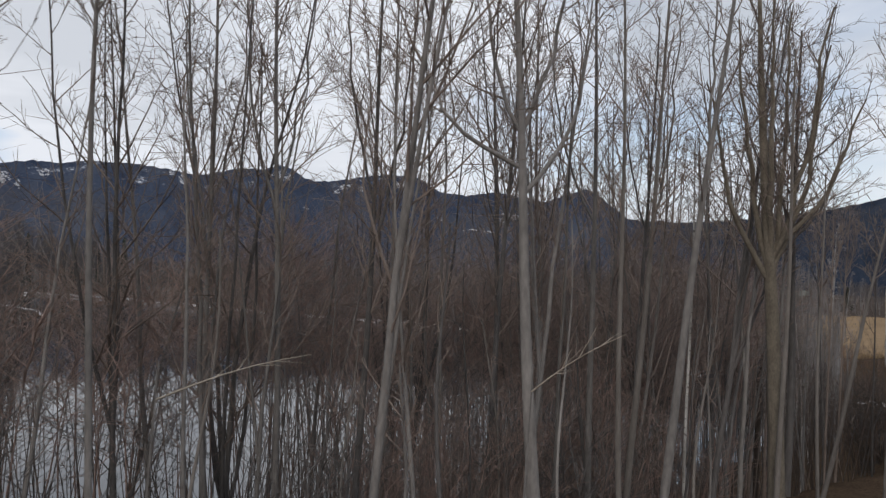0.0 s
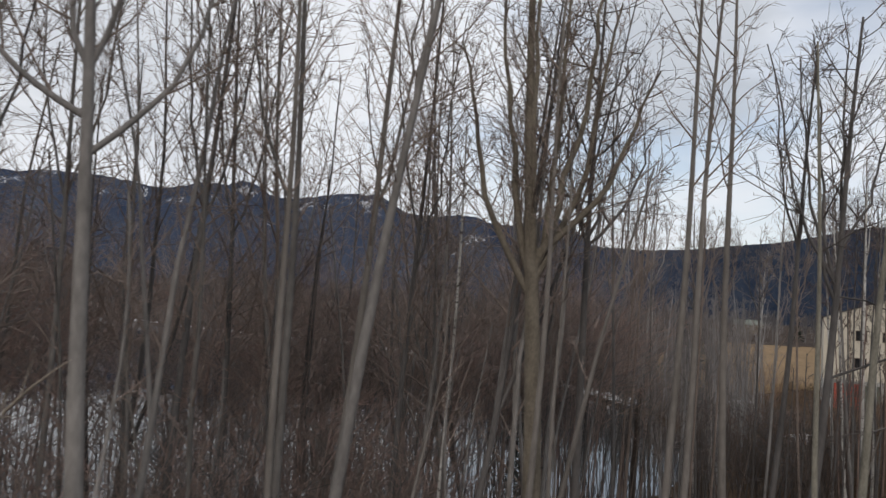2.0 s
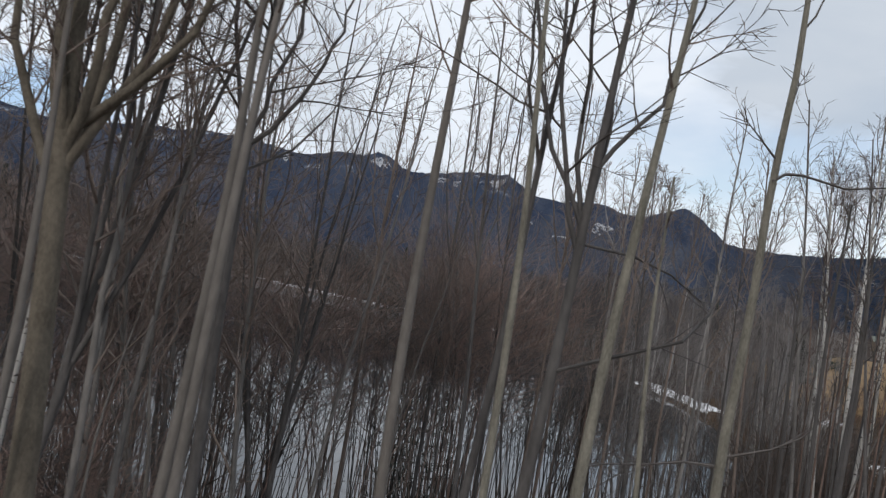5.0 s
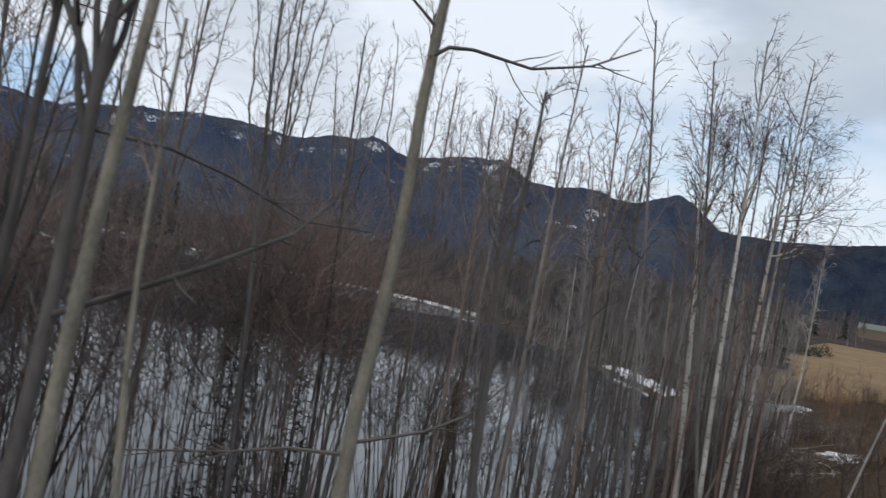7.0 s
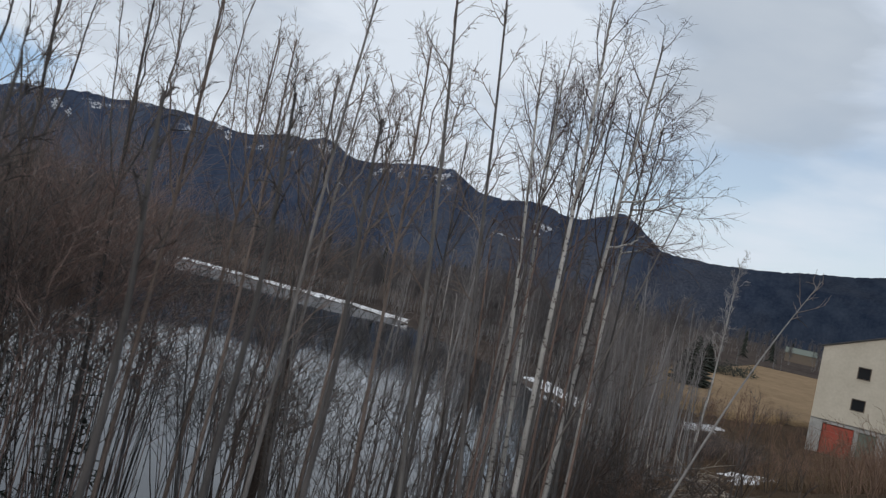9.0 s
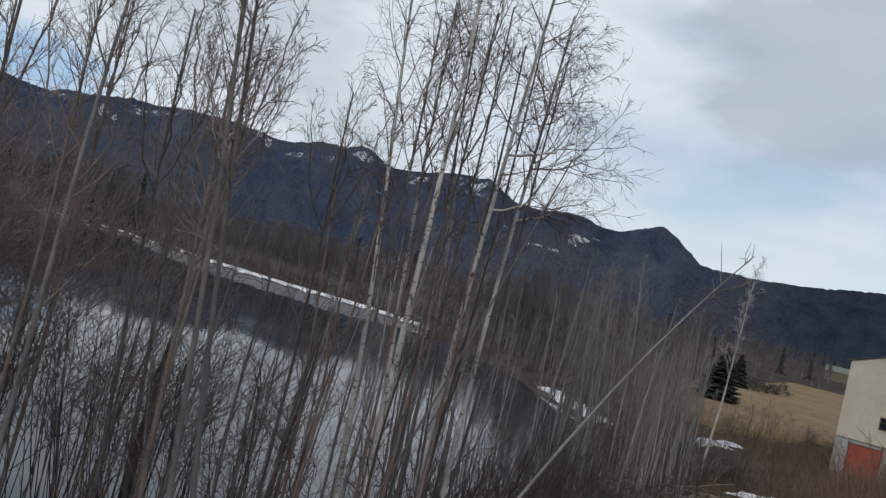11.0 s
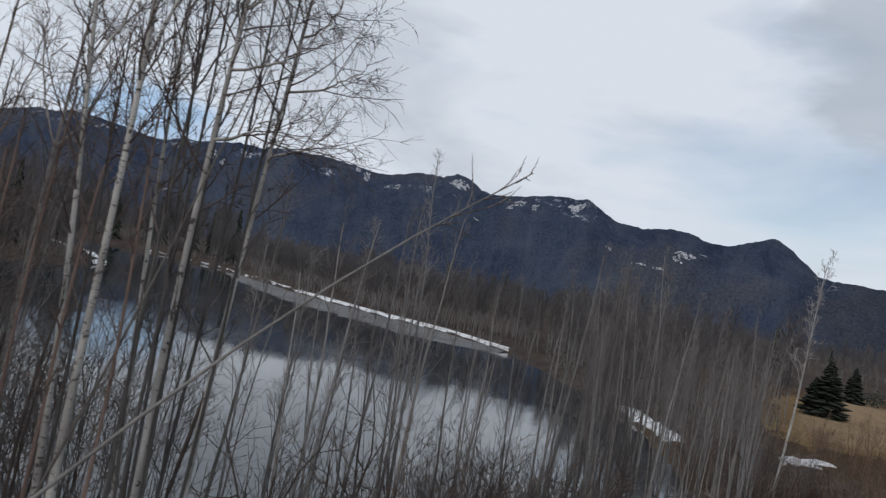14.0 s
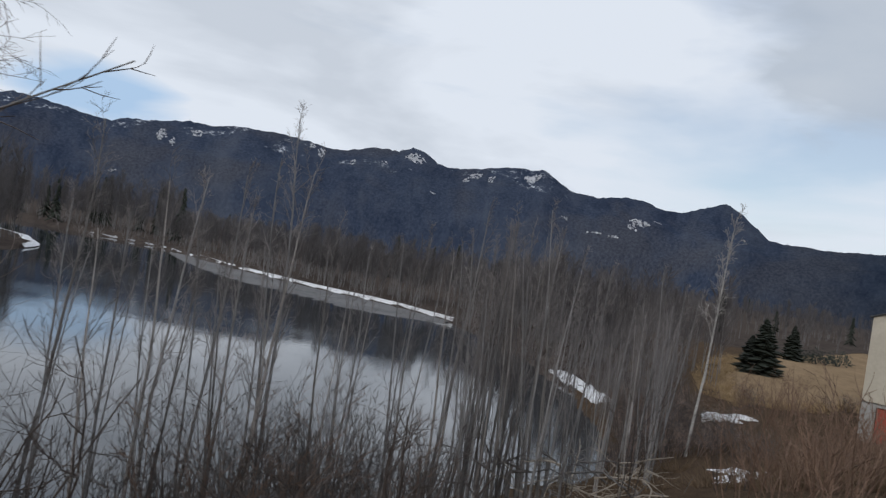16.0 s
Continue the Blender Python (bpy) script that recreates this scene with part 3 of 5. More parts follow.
    return tagged(ob, "brown wooded slope, tan dry field and dark forested hills with blue haze painted in", "ground", kind="structure")


build_ground()


def build_lake():
    bm = bmesh.new()
    vs = [bm.verts.new((x, y, LAKE_Z)) for x, y in [(-520, -5), (40, -5), (40, 960), (-520, 960)]]
    bm.faces.new(vs)
    me = bpy.data.meshes.new("lake_water")
    bm.to_mesh(me)
    bm.free()
    me.materials.append(M_WATER)
    return tagged(new("lake_water", me), "still dark lake water mirroring the pale sky", "lake", kind="structure")


# the water stays within the hollow of the ground
build_lake()


def drape(name, label, cx, cy, rx, ry, turn, mat, thick=0.10, seed=0, ragged=0.3, rings=7, spokes=26, category="snow", kind="", base=None):
    """A low irregular lump lying on the ground."""
    rng = random.Random(seed)
    c, s = math.cos(radians(turn)), math.sin(radians(turn))
    edge = [1 + ragged * (0.6 * math.sin(k * 0.9 + seed) + rng.uniform(-0.5, 0.5)) for k in range(spokes)]
    xs, ys, hs = [], [], []
    for i in range(rings + 1):
        q = i / rings
        for k in range(spokes):
            a = 2 * math.pi * k / spokes
            u, v = math.cos(a) * q * rx * edge[k], math.sin(a) * q * ry * edge[k]
            xs.append(cx + u * c - v * s)
            ys.append(cy + u * s + v * c)
            hs.append(thick * (1 - q ** 3) * rng.uniform(0.75, 1.2) - 0.06 * (i == rings))
    z = height(np.array(xs), np.array(ys)) if base is None else np.full(len(xs), base)
    verts = [(x, y, zz + h) for x, y, zz, h in zip(xs, ys, z, hs)]
    faces = [(i * spokes + k, i * spokes + (k + 1) % spokes, (i + 1) * spokes + (k + 1) % spokes, (i + 1) * spokes + k)
             for i in range(rings) for k in range(spokes)]
    ob = link_mesh(name, verts, faces, mat, smooth=True)
    return tagged(ob, label, category, kind=kind)


def shore_strip(name, label, line, w0, w1, z0, z1, mat, seed, category):
    """A band along the water's edge from w0 to w1 metres off the line, ragged on both sides."""
    rng = random.Random(seed)
    pts = []
    for (ax, ay), (bx, by) in zip(line, line[1:]):
        n = max(int(math.hypot(bx - ax, by - ay) / 6), 2)
        pts += [Vector((ax + (bx - ax) * i / n, ay + (by - ay) * i / n)) for i in range(n)]
    verts, faces = [], []
    for i, p in enumerate(pts):
        d = (pts[min(i + 1, len(pts) - 1)] - pts[max(i - 1, 0)]).normalized()
        nrm = Vector((d.y, -d.x))
        fade = min(1.0, i / 3, (len(pts) - 1 - i) / 3)
        for q in range(5):
            w = w0 + (w1 - w0) * q / 4 * (0.15 + 0.85 * fade) + rng.uniform(-0.35, 0.35) * abs(w1 - w0) * 0.35
            v = p + nrm * w
            zz = z0 + (z1 - z0) * q / 4 + rng.uniform(-0.05, 0.05) - (0.25 if q in (0, 4) else 0)
            verts.append((v.x, v.y, zz))
        if i:
            for q in range(4):
                a = (i - 1) * 5 + q
                faces.append((a, a + 1, a + 6, a + 5))
    ob = link_mesh(name, verts, faces, mat, smooth=True)
    return tagged(ob, label, category, kind="structure")


M_OLDSNOW = plain("old_forest_snow", ((0.22, 0.23, 0.25), (0.62, 0.63, 0.66)), 0.06, 0.8, 0.2, 0.3)
FAR_SHORE = [(13.5, 122), (4, 136), (-8, 147), (-18, 157), (-34, 176), (-46, 193), (-58, 211), (-68, 228), (-86, 244), (-104, 256), (-190, 310)]
ICE_EDGE = [(12.5, 118), (5.5, 116.5), (-3, 119), (-10, 127), (-18, 134), (-27, 143), (-37, 160), (-48, 181), (-60, 207)]


def ice_shelf():
    """Rotten ice between its broken outer edge and the far shore."""
    def resample(line, n):
        P = [Vector(p) for p in line]
        cum = [0.0]
        for p, q in zip(P, P[1:]):
            cum.append(cum[-1] + (q - p).length)
        out = []
        for i in range(n):
            d = cum[-1] * i / (n - 1)
            k = min(max(j for j in range(len(P)) if cum[j] <= d + 1e-6), len(P) - 2)
            out.append(P[k].lerp(P[k + 1], (d - cum[k]) / (cum[k + 1] - cum[k])))
        return out
    r = random.Random(4)
    n, m = 90, 8
    outer, inner = resample(ICE_EDGE, n), resample(FAR_SHORE[:7], n)
    verts, faces = [], []
    for i in range(n):
        jag = r.uniform(-0.10, 0.10)
        for q in range(m + 1):
            f = q / m
            p = outer[i].lerp(inner[i], f + jag * (1 - f)) + (inner[i] - outer[i]).normalized() * 1.5 * f
            verts.append((p.x, p.y, 3.07 + 0.10 * f + r.uniform(-0.015, 0.015) - (0.12 if q == 0 else 0)))
    for i in range(n - 1):
        for q in range(m):
            a = i * (m + 1) + q
            faces.append((a, a + 1, a + m + 2, a + m + 1))
    return tagged(link_mesh("shore_ice", verts, faces, M_ICE, smooth=True), "rotten grey ice shelf along the far shore", "ice", kind="structure")


ice_shelf()


shore_strip("snow_bank", "strip of old white snow along the far shore", FAR_SHORE, 0.7, 3.3, 3.3, 3.95, M_SNOW, 6, "snow")
shore_strip("snow_bank", "thin strip of old snow at the lake's far end", FAR_SHORE[6:10], 0.2, 1.5, 3.45, 3.75, M_OLDSNOW, 16, "snow")
drape("snow_patch", "narrow strip of snow on the near lake bank", 24.3, 66.0, 4.6, 0.9, 92, M_SNOW, 0.35, 31, 0.45)
drape("snow_patch", "narrow strip of snow on the near lake bank", 23.6, 74.0, 4.8, 0.8, 99, M_SNOW, 0.32, 32, 0.45)
shore_strip("snow_bank", "snow strip on a low wooded spit", [(-104, 196), (-79, 172), (-65, 150), (-59.5, 131)], -1.2, 1.5, 3.4, 3.9, M_SNOW, 9, "snow")
drape("snow_patch", "patch of melting snow in brown grass", 30.6, 56.4, 1.5, 0.9, 20, M_SNOW, 0.28, 1, 0.5)
drape("snow_patch", "patch of melting snow in brown grass", 32.8, 58.2, 0.9, 0.6, 0, M_SNOW, 0.22, 2, 0.5)
drape("snow_patch", "broad patch of melting snow beside brush", 26.6, 41.0, 3.6, 1.7, 55, M_SNOW, 0.13, 3, 0.65)


def hill_snow(patches, seed):
    """Broken snow in gullies and clearings of the far hillside: bearing, distance, half width and half length of each field."""
    r = random.Random(seed)
    xs, ys, lift, faces = [], [], [], []
    for az, dist, w, h in patches:
        ca, sa = math.cos(radians(az)), math.sin(radians(az))
        for _ in range(max(9, int(w * h / 20))):
            a, q = r.uniform(0, 6.283), r.random() ** 0.6
            cu, cv = math.cos(a) * q * w, math.sin(a) * q * h
            pu, pv = r.uniform(0.04, 0.17) * w + 1.0, r.uniform(0.04, 0.12) * h + 2.5
            k0, n = len(xs), 8
            for i in range(n):
                e = r.uniform(0.6, 1.2)
                u, v = cu + math.cos(i * 6.283 / n) * pu * e, dist + cv + math.sin(i * 6.283 / n) * pv * e
                xs.append(HILL_C[0] + u * ca + v * sa)
                ys.append(HILL_C[1] - u * sa + v * ca)
                lift.append(0.4)
            xs.append(HILL_C[0] + cu * ca + (dist + cv) * sa)
            ys.append(HILL_C[1] - cu * sa + (dist + cv) * ca)
            lift.append(1.3)
            faces += [(k0 + i, k0 + (i + 1) % n, k0 + n) for i in range(n)]
    z = height(np.array(xs), np.array(ys))
    ob = link_mesh("hill_snow", [(x, y, q + l) for x, y, q, l in zip(xs, ys, z, lift)], faces, M_OLDSNOW)
    return tagged(ob, "broken white snow on clearings and ledges of the far hillside", "snow", kind="stuff")


hill_snow([(-20.7, 2046, 12, 95), (-19.9, 1923, 7, 100), (-18.4, 2109, 16, 49), (-9.6, 2140, 11, 100), (-10.3, 2235, 10, 60), (-7.2, 1972, 10, 40), (-4.9, 2003, 9, 50), (-2.7, 2130, 27, 70),
           (1.9, 2129, 20, 50), (3.2, 2047, 11, 44), (1.3, 2039, 8, 50), (6.1, 2070, 20, 60), (6.6, 2113, 11, 50), (14.3, 1758, 22, 60), (13.9, 1660, 10, 36), (15.6, 1960, 11, 24),
           (11.4, 1518, 17, 14), (12.7, 1480, 11, 12), (9.0, 1651, 9, 18), (-1.0, 1698, 11, 11), (-23.3, 1374, 6, 9)], 5)

# ---------------------------------------------------------------- house
HU = Vector((0.788, -0.616, 0))      # along the gable front
HV = Vector((0.616, 0.788, 0))       # away from the camera
HOUSE_W, HOUSE_D = 10.7, 12.5


def build_house():
    base = 4.4
    house = tagged(new("house"), "cream two-storey house with a low gable above a concrete garage level", "house")
    house.matrix_world = Matrix(((HU.x, HV.x, 0, 40.05), (HU.y, HV.y, 0, 56.75), (0, 0, 1, -0.12), (0, 0, 0, 1)))
    bot, eave, peak, T = 7.3, 12.95, 14.85, 0.3
    W, D, mid = HOUSE_W, HOUSE_D, 5.3
    wins = [(2.6, 3.55, 10.92, 11.9), (2.55, 3.55, 8.45, 9.4), (4.75, 5.7, 10.9, 11.85), (8.1, 9.05, 10.85, 11.8), (5.6, 6.3, 8.6, 9.2)]
    # front wall cut into panels round the openings
    xs = sorted({0, W, mid, *[v for w in wins for v in w[:2]]})
    bm = bmesh.new()

    def roof_z(x):
        return eave + (peak - eave) * (x / mid if x <= mid else (W - x) / (W - mid))
    for a, b in zip(xs, xs[1:]):
        holes = sorted([w[2:] for w in wins if w[0] <= a + 1e-6 and w[1] >= b - 1e-6])
        z = bot
        spans = []
        for lo, hi in holes:
            spans.append((z, lo))
            z = hi
        for lo, hi in spans:
            box(bm, (a, 0, lo), (b, T, hi))
        vs = [bm.verts.new(p) for p in ((a, 0, z), (b, 0, z), (b, 0, roof_z(b)), (a, 0, roof_z(a)), (a, T, z), (b, T, z), (b, T, roof_z(b)), (a, T, roof_z(a)))]
        for f in ((0, 1, 2, 3), (7, 6, 5, 4), (0, 4, 5, 1), (1, 5, 6, 2), (2, 6, 7, 3), (3, 7, 4, 0)):
            bm.faces.new([vs[k] for k in f])
    bmesh.ops.remove_doubles(bm, verts=bm.verts, dist=0.0005)
    part("front_wall", bm, M_PLASTER, house)
    for nm, lo, hi in (("side_wall", (0, T, bot), (T, D, eave)), ("side_wall", (W - T, T, bot), (W, D, eave)), ("back_wall", (T, D - T, bot), (W - T, D, eave))):
        bm = bmesh.new()
        box(bm, lo, hi)
        part(nm, bm, M_PLASTER, house)
    bm = bmesh.new()
    box(bm, (T, T, bot), (W - T, D - T, bot + 0.2))
    part("floor_slab", bm, M_CONCRETE, house)
    for sgn in (0, 1):
        bm = bmesh.new()
        x0, x1 = ((-0.22, mid) if sgn == 0 else (W + 0.6, mid))
        zs = eave - (0.22 if sgn == 0 else 0.6) * (peak - eave) / mid
        fy, th = (-0.15, 0.12) if sgn == 0 else (-0.5, 0.34)
        pts = [(x0, fy, zs), (x1, fy, peak), (x1, D + 0.5, peak), (x0, D + 0.5, zs)]
        vs = [bm.verts.new((x, y, z + 0.02)) for x, y, z in pts] + [bm.verts.new((x, y, z + th)) for x, y, z in pts]
        for f in ((3, 2, 1, 0), (4, 5, 6, 7), (0, 1, 5, 4), (1, 2, 6, 5), (2, 3, 7, 6), (3, 0, 4, 7)):
            bm.faces.new([vs[k] for k in f])
        bmesh.ops.recalc_face_normals(bm, faces=bm.faces)
        part("roof", bm, M_ROOF, house)
    # windows
    for k, (a, b, lo, hi) in enumerate(wins):
        win = new("window")
        win.parent = house
        bm = bmesh.new()
        t = 0.07
        for p, q in (((a, 0.06, lo), (a + t, 0.16, hi)), ((b - t, 0.06, lo), (b, 0.16, hi)), ((a + t, 0.06, lo), (b - t, 0.16, lo + t)), ((a + t, 0.06, hi - t), (b - t, 0.16, hi))):
            box(bm, p, q)
        if b - a > 1.4:
            box(bm, ((a + b) / 2 - 0.04, 0.06, lo + t), ((a + b) / 2 + 0.04, 0.16, hi - t))
        part("frame", bm, M_FRAME, win)
        bm = bmesh.new()
        box(bm, (a + t, 0.10, lo + t), (b - t, 0.12, hi - t))
        part("pane", bm, M_GLASS, win)
        bm = bmesh.new()
        box(bm, (a - 0.05, -0.06, lo - 0.05), (b + 0.05, 0.05, lo - 0.002))
        part("sill", bm, M_PLASTER, win)
    # garage level, set back a little under the plaster
    bm = bmesh.new()
    for lo, hi in (((0.0, 0.12, base - 0.6), (0.9, 0.5, bot)), ((3.15, 0.12, base - 0.6), (3.45, 0.5, bot)), ((4.7, 0.12, base - 0.6), (W, 0.5, bot)),
                   ((0.9, 0.12, 7.02), (3.15, 0.5, bot)), ((3.45, 0.12, 6.95), (4.7, 0.5, bot)),
                   ((0, 0.5, base - 0.6), (0.3, D, bot)), ((W - 0.3, 0.5, base - 0.6), (W, D, bot)), ((0.3, D - 0.3, base - 0.6), (W - 0.3, D, bot))):
        box(bm, lo, hi)
    part("basement_wall", bm, M_CONCRETE, house, "bare grey concrete basement wall")
    door = new("garage_door")
    door.parent = house
    for k in range(4):
        bm = bmesh.new()
        h = (7.0 - base - 0.25) / 4
        box(bm, (0.94, 0.24, base + 0.25 + k * h), (3.11, 0.29, base + 0.25 + (k + 1) * h - 0.015), 0.008)
        part("panel", bm, M_RED, door)
    bm = bmesh.new()
    box(bm, (1.95, 0.20, base + 1.1), (2.1, 0.238, base + 1.15), 0.005)
    part("handle", bm, M_ROOF, door)
    bm = bmesh.new()
    for k in range(8):
        box(bm, (3.47 + k * 0.152, 0.26, base), (3.623 + k * 0.152, 0.30 - 0.004 * (k % 2), 6.93))
    part("side_door", bm, M_GREENDOOR, house, "weathered green-grey board door")
    bm = bmesh.new()
    box(bm, (0.1, -1.4, base - 0.5), (4.9, 0.6, base + 0.06), 0.02)
    part("forecourt_slab", bm, M_CONCRETE, house)
    return house


build_house()


def far_building(name, label, x, y, turn, w, d, h, wall, roof):
    z = gz(x, y)
    ob = tagged(new(name), label, "building")
    ob.matrix_world = pose(x, y, z, 0, 0, turn)
    bm = bmesh.new()
    box(bm, (-w / 2, -d / 2, -1), (w / 2, d / 2, h))
    part("wall", bm, wall, ob)
    bm = bmesh.new()
    r = h + w * 0.3
    pts = [(-w / 2 - 0.3, -d / 2 - 0.3, h - 0.1), (0, -d / 2 - 0.3, r), (w / 2 + 0.3, -d / 2 - 0.3, h - 0.1)]
    a = [bm.verts.new(p) for p in pts]
    b = [bm.verts.new((p[0], d / 2 + 0.3, p[2])) for p in pts]
    for f in ((a[0], a[1], b[1], b[0]), (a[1], a[2], b[2], b[1]), (a[2], a[1], a[0]), (b[0], b[1], b[2]), (a[0], b[0], b[2], a[2])):
        bm.faces.new(f)
    part("roof", bm, roof, ob)
    for k in (-0.25, 0.25):
        bm = bmesh.new()
        box(bm, (k * w - 0.5, -d / 2 - 0.05, h * 0.45), (k * w + 0.5, -d / 2 + 0.05, h * 0.45 + 1.1))
        part("window", bm, M_GLASS, ob)
    return ob


far_building("barn", "low dark barn with a grey roof beyond the field", 218, 330, 56, 8, 13, 4.2, M_FRAME, M_GREENDOOR)

# ---------------------------------------------------------------- spruces and hedges


def spruce_data(seed, H, R):
    rng = random.Random(seed)
    trunk, v, f = Tubes(), [], []
    trunk.add([Vector((0, 0, -0.3)), Vector((0, 0, H * 0.5)), Vector((0, 0, H))], [H * 0.018, H * 0.011, 0.01], 6)
    n = int(H * 17)
    for i in range(n):
        q = i / n
        z = H * (0.06 + 0.93 * q)
        for _ in range(3):
            a, L = rng.uniform(0, 6.283), R * (1 - q) ** 0.7 * rng.uniform(0.4, 1.2) + 0.12
            c, s = math.cos(a), math.sin(a)
            w = 0.16 + 0.22 * L
            k = len(v)
            dz = -0.30 * L
            v += [Vector((0, 0, z + 0.05)), Vector((c * L * 0.55 - s * w, s * L * 0.55 + c * w, z + dz * 0.5)), Vector((c * L, s * L, z + dz + 0.12 * L)),
                  Vector((c * L * 0.55 + s * w, s * L * 0.55 - c * w, z + dz * 0.5)), Vector((c * L * 0.5, s * L * 0.5, z + dz * 0.9 - 0.12))]
            f += [(k, k + 1, k + 2), (k, k + 2, k + 3), (k, k + 4, k + 1), (k + 1, k + 4, k + 2), (k + 2, k + 4, k + 3), (k + 3, k + 4, k)]
    return trunk, (v, f)


def spruce(label, x, y, H, R, seed):
    trunk, (v, f) = spruce_data(seed, H, R)
    ob = tagged(new("spruce_tree"), label, "spruce")
    link_mesh("trunk", trunk.v, trunk.f, M_DARKBARK, ob)
    link_mesh("crown", v, f, M_NEEDLE, ob)
    ob.matrix_world = pose(x, y, gz(x, y), 0, 0, seed * 40)
    return ob


spruce("broad dark green spruce at the edge of the dry field", 54.0, 104.8, 7.4, 3.1, 1)
spruce("smaller dark spruce beside a larger one", 52.6, 105.2, 5.0, 2.3, 2)
spruce("dark spruce standing behind the dry field", 77.5, 146.5, 6.5, 2.4, 3)
spruce("lone dark spruce among bare woods", 41, 185, 9.5, 2.4, 5)


def young_spruce(label, x, y, H, R, seed):
    """A thin young spruce: open whorls of boughs, each with short needled sprays."""
    r = random.Random(seed)
    ob = tagged(new("young_spruce"), label, "spruce")
    stem, green = Tubes(), Tubes()
    stem.add([Vector((0, 0, -0.3)), Vector((0.03, 0, H * 0.5)), Vector((0, 0.02, H))], [0.055, 0.035, 0.008], 6)
    z = 0.5
    while z < H - 0.1:
        reach = R * (1 - z / H) ** 0.8 + 0.10
        for q in range(5):
            a = 6.283 * (q + r.random()) / 5
            L = reach * r.uniform(0.6, 1.1)
            b = grow(r, Vector((0, 0, z + r.uniform(-0.06, 0.06))), Vector((math.cos(a), math.sin(a), -0.12)), L, 4, 0.08, 0.05)
            stem.add(b, [0.010, 0.009, 0.008, 0.006, 0.003], 4)
            for j in range(max(3, int(L * 11))):
                p, d = along(b, r.uniform(0.15, 0.999))
                green.add(grow(r, p, side_dir(r, d, radians(r.uniform(35, 75))), r.uniform(0.10, 0.28), 1, 0.1, -0.10), [0.016, 0.006], 3)
        z += r.uniform(0.17, 0.28)
    link_mesh("trunk", stem.v, stem.f, M_DARKBARK, ob)
    link_mesh("foliage", green.v, green.f, M_YOUNGNEEDLE, ob)
    ob.matrix_world = pose(x, y, gz(x, y), 0, 0, seed * 40)
    return ob


M_YOUNGNEEDLE = plain("young_spruce_needles", ((0.016, 0.024, 0.018), (0.048, 0.062, 0.044)), 4.0, 0.8, 0.4, 0.01, (0.8, 1.2))
for yx, yy, ytop, yr, what in ((-3.9, 13.65, 10.3, 1.3, "thin young spruce among bare shoots on the bank"), (-2.8, 15.6, 9.2, 1.2, "small young spruce among bare shoots above the water")):
    young_spruce(what, yx, yy, ytop - gz(yx, yy), yr, int(yy))


def juniper(x, y, H, R, seed):
    """A low rounded evergreen of many small sprays."""
    r = random.Random(seed)
    ob = tagged(new("juniper_bush"), "low dark evergreen bush at the edge of the dry field", "bush", "evergreens in the field")
    v, f = [], []
    for _ in range(420):
        a, e = r.uniform(0, 6.283), r.random() ** 0.7
        q = r.uniform(0.55, 1.0) * (1 + 0.25 * math.sin(a * 3 + seed))
        p = Vector((math.cos(a) * R * q * (1 - e * e) ** 0.5, math.sin(a) * R * q * (1 - e * e) ** 0.5, H * e * q))
        d = Vector((r.gauss(0, 1), r.gauss(0, 1), r.gauss(0.5, 0.8))).normalized() * r.uniform(0.2, 0.45)
        w = d.orthogonal().normalized() * 0.12
        k = len(v)
        v += [p - w, p + w, p + d]
        f.append((k, k + 1, k + 2))
    link_mesh("foliage", v, f, M_NEEDLE, ob)
    t = Tubes()
    t.add([Vector((0, 0, -0.2)), Vector((0, 0, H * 0.6))], [0.08, 0.03], 5)
    link_mesh("trunk", t.v, t.f, M_DARKBARK, ob)
    ob.matrix_world = pose(x, y, gz(x, y))


for k, (hx, hy) in enumerate([(79.5, 147), (82.5, 147.5), (86, 150), (89.5, 152)]):
    juniper(hx, hy, 2.0 + 0.7 * (k % 2), 2.6, 10 + k)

# ---------------------------------------------------------------- bare trees
TALL = [tree_thing("bare_tree", "slender leafless tree with grey bark and upswept twigs", "tree",
                   bare_tree(20 + k, 9.0 + 0.5 * (k % 3), 0.040 + 0.006 * (k % 3), 0.24 + 0.05 * (k % 3), 20, 2.5, (24, 54), 7, 2, fork=(1, 1, 2, 0, 2, 3)[k], twig_r=0.0042),
                   M_DARKBARK if k in (2, 4, 5) else M_BARK, M_TWIG) for k in range(6)]
POLES = [tree_thing("young_tree", "thin leafless young tree with a slender grey stem", "tree",
                    bare_tree(60 + k, 6.4 + 0.5 * k, 0.033, 0.30, 13, 1.2, (20, 40), 4, 2, fork=(0, 1, 0, 1)[k], twig_r=0.0045),
                    M_BARK, M_TWIG) for k in range(4)]
ALDER = [tree_thing("lakeside_tree", "tall slender leafless tree at the water's edge", "tree",
                    bare_tree(70 + k, 9.4 + 0.6 * k, 0.062 + 0.004 * (k % 2), 0.46, 20, 1.8, (14, 38), 7, 2, fork=(0, 1, 1, 0)[k], twig_r=0.0048, sway=0.026),
                    (M_PALEBARK, M_GREYSTEM, M_GREYSTEM, M_BARK)[k], M_GREYTWIG) for k in range(4)]


def plant(kinds, x, y, k, scale=1.0, lean=(0.0, 0.0), turn=None, z=None):
    src = kinds[k % len(kinds)]
    zz = gz(x, y) if z is None else z
    t = (x * 37.1 + y * 91.7) % 360 if turn is None else turn
    m = pose(x, y, zz) @ pose(0, 0, 0, -lean[1], lean[0], 0) @ pose(0, 0, 0, 0, 0, t) @ Matrix.Diagonal((scale, scale, scale, 1))
    ob = copy_thing(src, m)
    ob.matrix_basis = m
    return ob


